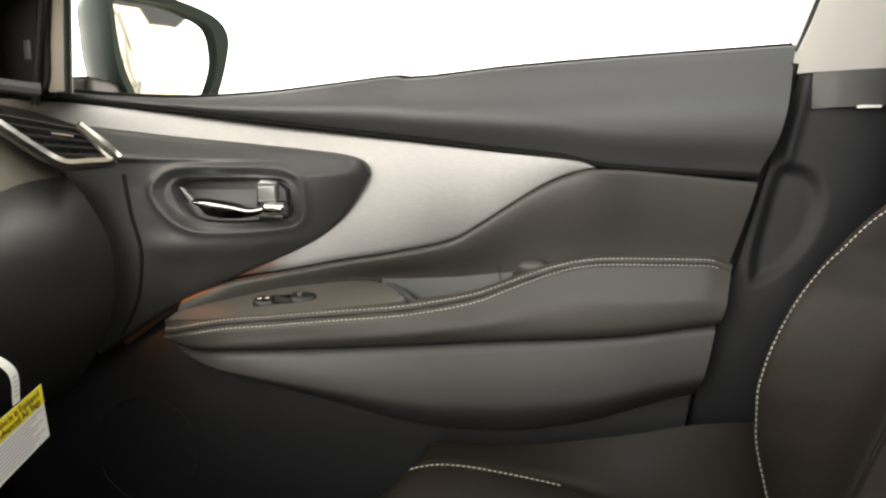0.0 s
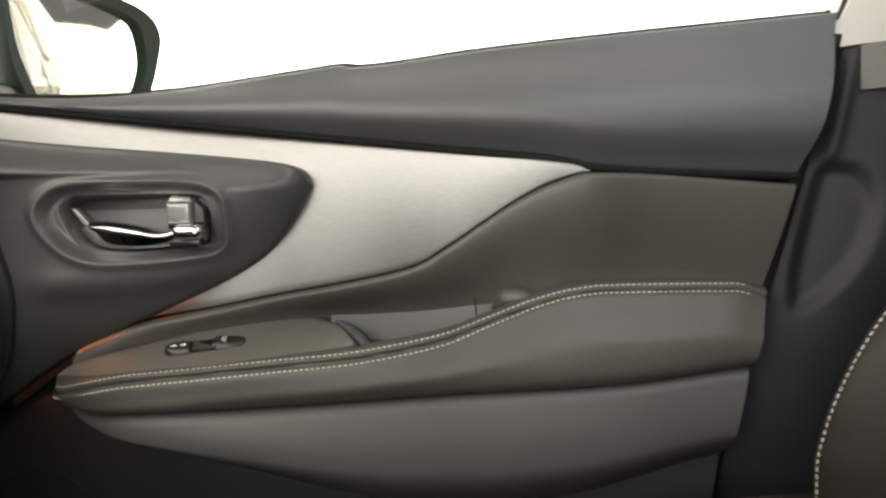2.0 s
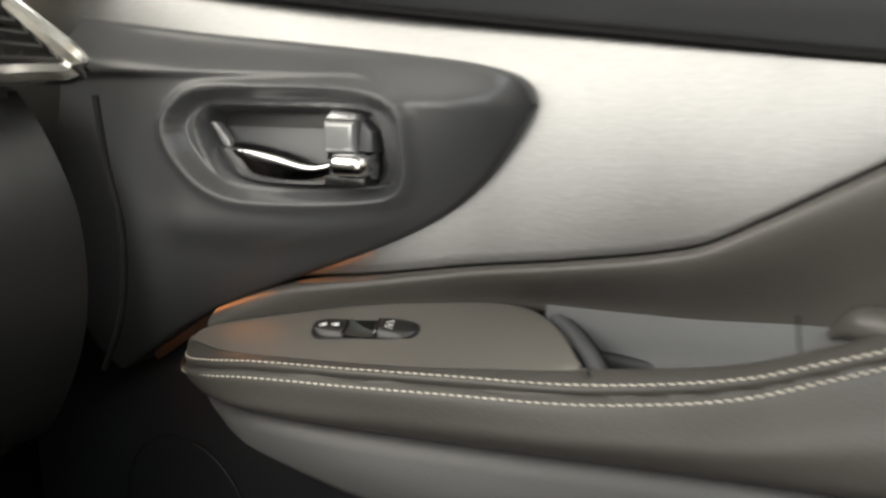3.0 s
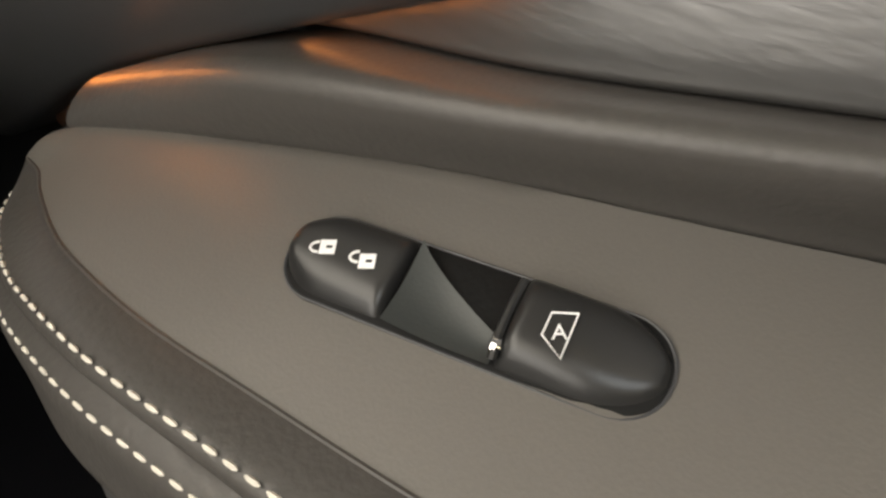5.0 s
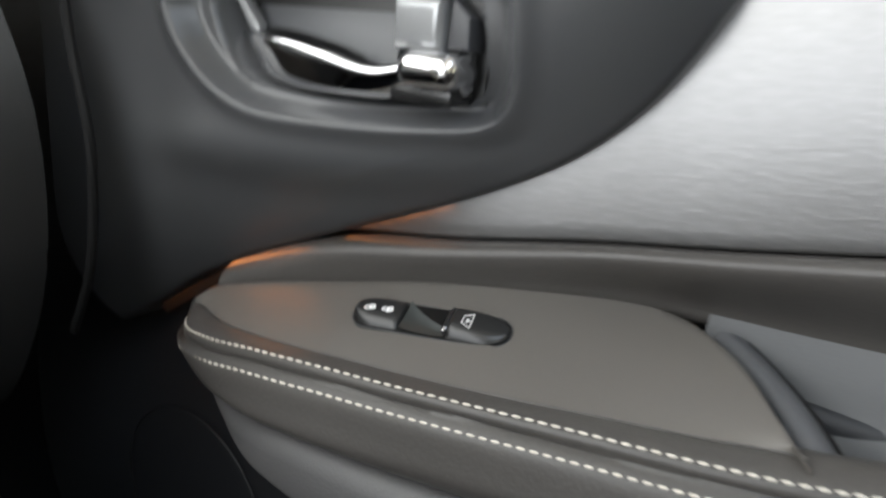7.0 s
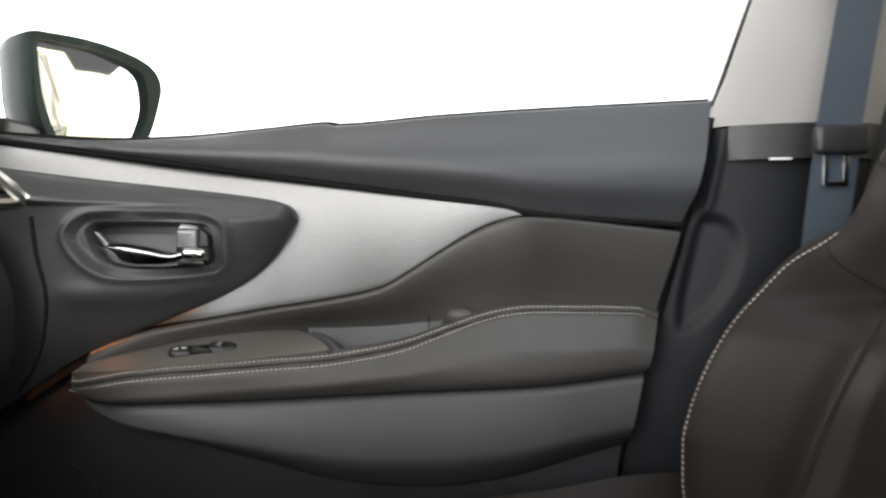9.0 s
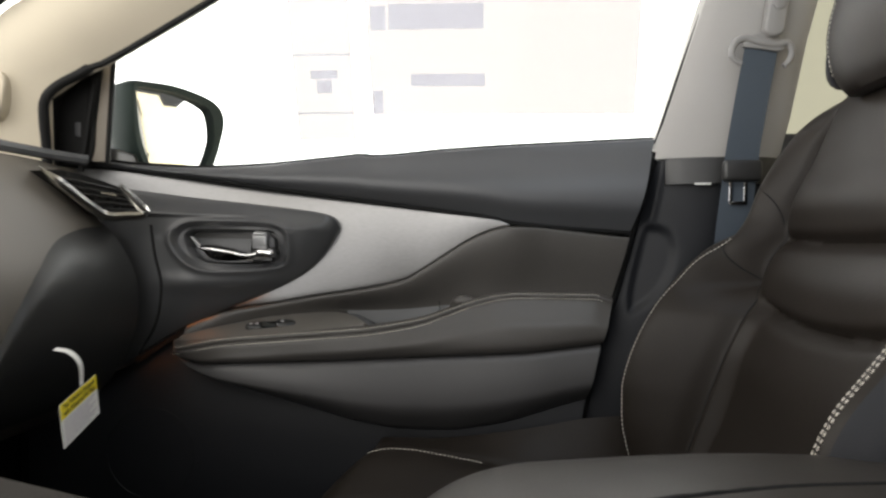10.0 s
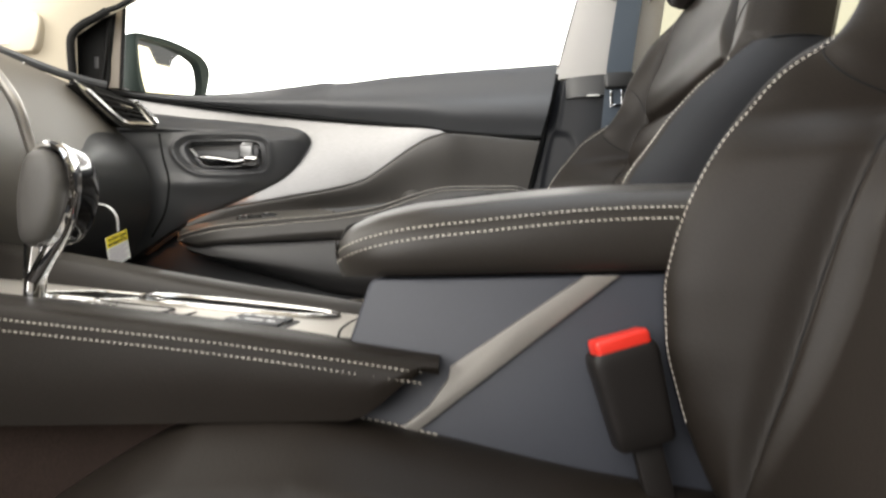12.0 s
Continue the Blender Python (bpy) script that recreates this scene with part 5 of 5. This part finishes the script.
# ---- dashboard ----
dash = thing("dashboard", "brown-grey dashboard with silver-rimmed vent and black glove box", "dashboard")
PROF = [(-0.95, 0.90), (-0.75, 0.925), (-0.62, 0.936), (-0.545, 0.932), (-0.502, 0.908), (-0.465, 0.865), (-0.425, 0.80), (-0.395, 0.74), (-0.392, 0.67), (-0.415, 0.60), (-0.47, 0.53), (-0.60, 0.47), (-0.95, 0.45)]
prof = path(PROF, 60)


def dash_x(z):
    f = prof[12:52]
    o = np.argsort(f[:, 1])
    return float(np.interp(z, f[o][:, 1], f[o][:, 0]))


rows = []
for y, s in ((-0.104, 0.90), (-0.107, 0.97), (-0.118, 1.0), (-0.2, 1.0), (-0.3, 1.0), (-0.4, 1.0), (-0.5, 1.0), (-0.6, 1.0), (-0.9, 1.0), (-1.4, 1.0)):
    rows.append([(-0.65 + (p[0] + 0.65) * s, y, 0.72 + (p[1] - 0.72) * s) for p in prof])
part("dash_body", sheet(rows, closed=True, caps=True), M_DASH, dash, "brown-grey soft dashboard", sharp=60)
part("top_lip", tube(path([(-0.66, -0.75, 0.955), (-0.58, -0.40, 0.949), (-0.545, -0.20, 0.944), (-0.515, -0.12, 0.940), (-0.485, -0.085, 0.937)], 30), 0.009, 8), M_PAD, dash, "black dashboard top edge")

# glove box: a black panel below a sweeping curve
GL = curve((-0.46, 0.56), (-0.451, 0.592), (-0.434, 0.620), (-0.392, 0.695), (-0.338, 0.751), (-0.242, 0.806), (-0.167, 0.822), (-0.068, 0.831))
rows = []
for i in range(60):
    y = -0.457 + i / 59 * 0.349
    zt = GL(y)
    row = []
    for k in range(30):
        t = k / 29
        z = zt + (0.535 - zt) * t
        row.append((dash_x(z) + 0.010 * math.sin(min(1, t * 8) * math.pi / 2) - 0.002 + 0.004 * math.sin(math.pi * t), y, z))
    rows.append(row)
part("glove_box", sheet(rows), M_GLOVE, dash, "black plastic glove box")

# air vent: slanted opening with slats and a bright rim
V = [Vector(p) for p in ((-0.470, -0.230, 0.907), (-0.398, -0.135, 0.886), (-0.368, -0.098, 0.842), (-0.421, -0.145, 0.837))]
vent = part("air_vent", plate([(0.06, 0.02), (0.3, -0.10), (0.65, -0.13), (1, 0), (1, 1), (0.06, 0.96)], lambda u, v, d: (V[0].lerp(V[1], u)).lerp(V[3].lerp(V[2], u), v) + Vector((-d, d * 0.3, 0)), 0.06, 0), M_GLOSS, dash, "black air vent with silver rim")
vp = lambda u, v, d=0.012: (V[0].lerp(V[1], u)).lerp(V[3].lerp(V[2], u), v) + Vector((d * 0.5, -d * 0.5, 0))
part("vent_rim", tube(path([vp(*q, 0.008) for q in ((0.0, -0.02), (0, 0.35), (0, 0.72), (0.04, 0.92), (0.16, 1), (0.5, 1), (0.82, 1), (0.95, 0.93), (1, 0.78), (1, 0.4), (1, -0.02))], 40), [0.0015 + 0.0068 * step(0, 0.15, k / 39) - 0.002 * step(0.85, 1.0, k / 39) for k in range(40)], 8), M_RIM, vent, "bright silver vent rim")
for k in range(5):
    v = 0.15 + 0.17 * k
    part("slat", tube([vp(0.06, v, 0.005), vp(0.5, v, 0.007), vp(0.95, v, 0.005)], 0.0020, 6), M_BLACK, vent)
part("vent_knob", tube([vp(0.50, 0.40, 0.006), vp(0.74, 0.40, 0.006)], 0.0032, 8), M_CHROME, vent)
part("light_sensor", tube([(-0.533, -0.297, 0.918), (-0.520, -0.297, 0.924)], 0.0038, 10), M_CHROME, dash)
# dark rod stands in for the shade in the dash-to-door gap
part("dash_gap_shade", tube(path([(-0.362, -0.102, 0.825), (-0.354, -0.103, 0.775), (-0.343, -0.103, 0.730), (-0.345, -0.102, 0.690), (-0.356, -0.100, 0.650), (-0.385, -0.095, 0.605)], 30), 0.0026, 8), M_RUBBER, dash)

# centre stack edge with its knobs
part("stack_trim", tube(path([(-0.385, -0.605, 0.85), (-0.345, -0.591, 0.786), (-0.340, -0.568, 0.735), (-0.335, -0.550, 0.68), (-0.33, -0.540, 0.61), (-0.34, -0.545, 0.55)], 30), 0.008, 10), M_SATIN, dash, "satin silver stack edge")
for zz in (0.645, 0.74):
    part("stack_knob", tube([(-0.40, -0.70, zz), (-0.325, -0.69, zz + 0.006), (-0.315, -0.69, zz + 0.006)], [0.028, 0.028, 0.022], 20), M_CHROME, dash, "chrome-ringed control knob")
part("stack_face", box(-0.46, -0.36, -0.90, -0.60, 0.52, 0.86, 0.02, 3), M_GLOSS, dash)

# ---- paper warning tag ----
tag = thing("warning_tag", "yellow and white airbag warning tag on a white strap", "paper tag")
TL, TR, TB = Vector((-0.318, -0.406, 0.592)), Vector((-0.331, -0.310, 0.612)), Vector((-0.308, -0.411, 0.540))
TU, TV = TR - TL, TB - TL
TN = TU.cross(TV).normalized()
if TN.x < 0:
    TN = -TN
tg = lambda u, v, d: TL + TU * u + TV * v + TN * d
card = part("card", plate([(0, 0), (1, 0), (1, 1), (0, 1)], lambda u, v, d: tg(u, v, d), 0.0006, 0), M_WHITE, tag, "white printed card")
part("card_header", plate([(0.003, 0.003), (0.997, 0.003), (0.997, 0.36), (0.003, 0.36)], lambda u, v, d: tg(u, v, 0.0007 + d), 0.0003, 0), M_YELLOW, card, "yellow header")
BASIS = Matrix((TU.normalized(), -(TV - TU * (TV.dot(TU) / TU.length_squared)).normalized(), TN)).transposed().to_4x4()
words("header_line", "This Vehicle is Equipped", 0.0088, Matrix.Translation(tg(0.5, 0.11, 0.0012)) @ BASIS, M_INK, card)
words("header_line", "with Advanced Air Bags", 0.0088, Matrix.Translation(tg(0.5, 0.26, 0.0012)) @ BASIS, M_INK, card)
for k in range(9):
    part("print_bar", plate([(0.06, 0.42 + 0.06 * k), (0.94 - 0.1 * (k % 3), 0.42 + 0.06 * k), (0.94 - 0.1 * (k % 3), 0.45 + 0.06 * k), (0.06, 0.45 + 0.06 * k)], lambda u, v, d: tg(u, v, 0.0008 + d), 0.0002, 0), M_PRINT, card)
st = path([(-0.354, -0.362, 0.655), (-0.339, -0.354, 0.650), (-0.329, -0.346, 0.633), (-0.3245, -0.350, 0.606)], 16)
part("strap", sheet([[tuple(Vector(p) + TU.normalized() * s) for s in (-0.006, 0.006)] for p in st]), M_WHITE, tag, "white paper strap")

for k in range(5):
    p, q = Vector(st[9 + k]), Vector(st[10 + k])
    part("strap_print", sheet([[tuple(p.lerp(q, c) + TU.normalized() * w + TN * 0.0006) for w in (-0.003, 0.003)] for c in (0.15, 0.6)]), M_PRINT, tag)

# ---- price sheet on the glass ----
price = thing("window_sticker", "white price sheet stuck on the side window", "sticker")
wg = lambda u, v, d: (u, GLASS_Y(v) - 0.003 - d, v)
part("narrow_sheet", plate([(-0.157, 0.995), (-0.044, 0.998), (-0.052, 1.322), (-0.170, 1.322)], wg, 0.0004, 0), M_PAPER, price)
part("wide_sheet", plate([(-0.011, 1.042), (0.482, 1.042), (0.484, 1.325), (-0.025, 1.325)], wg, 0.0004, 0), M_PAPER, price)
BARS = ((0.023, 0.199, 1.194, 1.238), (0.063, 0.202, 1.094, 1.116), (-0.011, 0.018, 1.193, 1.235), (-0.165, -0.052, 1.283, 1.287), (-0.128, -0.076, 1.108, 1.124), (-0.117, -0.087, 1.083, 1.106), (-0.160, -0.046, 1.150, 1.153), (-0.160, -0.046, 1.045, 1.048), (-0.009, 0.010, 1.046, 1.087), (0.150, 0.192, 1.300, 1.320))
for x0, x1, z0, z1 in BARS:
    part("print_bar", plate([(x0, z0), (x1, z0), (x1, z1), (x0, z1)], lambda u, v, d: wg(u, v, 0.0008 + d), 0.0002, 0), M_SHOW, price)

# amber footwell lamp under the handle surround
part("light_strip", sheet([[(x, 0.0165 + 0.04 * (x + 0.33), BEZ_LOW(x) + 0.004), (x, 0.0165 + 0.04 * (x + 0.33), BEZ_LOW(x) - 0.004), (x, 0.020 + 0.04 * (x + 0.33), BEZ_LOW(x) - 0.010)] for x in np.linspace(-0.450, -0.335, 24)]), M_BLACK, door)
for x0, x1, y, lift, watts in ((-0.452, -0.370, -0.002, -0.0012, 0.006), (-0.352, -0.285, -0.015, 0.0050, 0.0038), (-0.270, -0.200, 0.0165, -0.0012, 0.0016)):
    a, b = Vector((x0, y, BEZ_LOW(x0) + lift)), Vector((x1, y, BEZ_LOW(x1) + lift))
    along = (b - a).normalized()
    up = along.cross(Vector((0, 1, 0.15))).normalized()
    up = up if up.z > 0 else -up
    area("amber_lamp", Matrix.Translation((a + b) / 2) @ Matrix((along, up.cross(along), up)).transposed().to_4x4(), (b - a).length, 0.002, watts, (1.0, 0.31, 0.06))
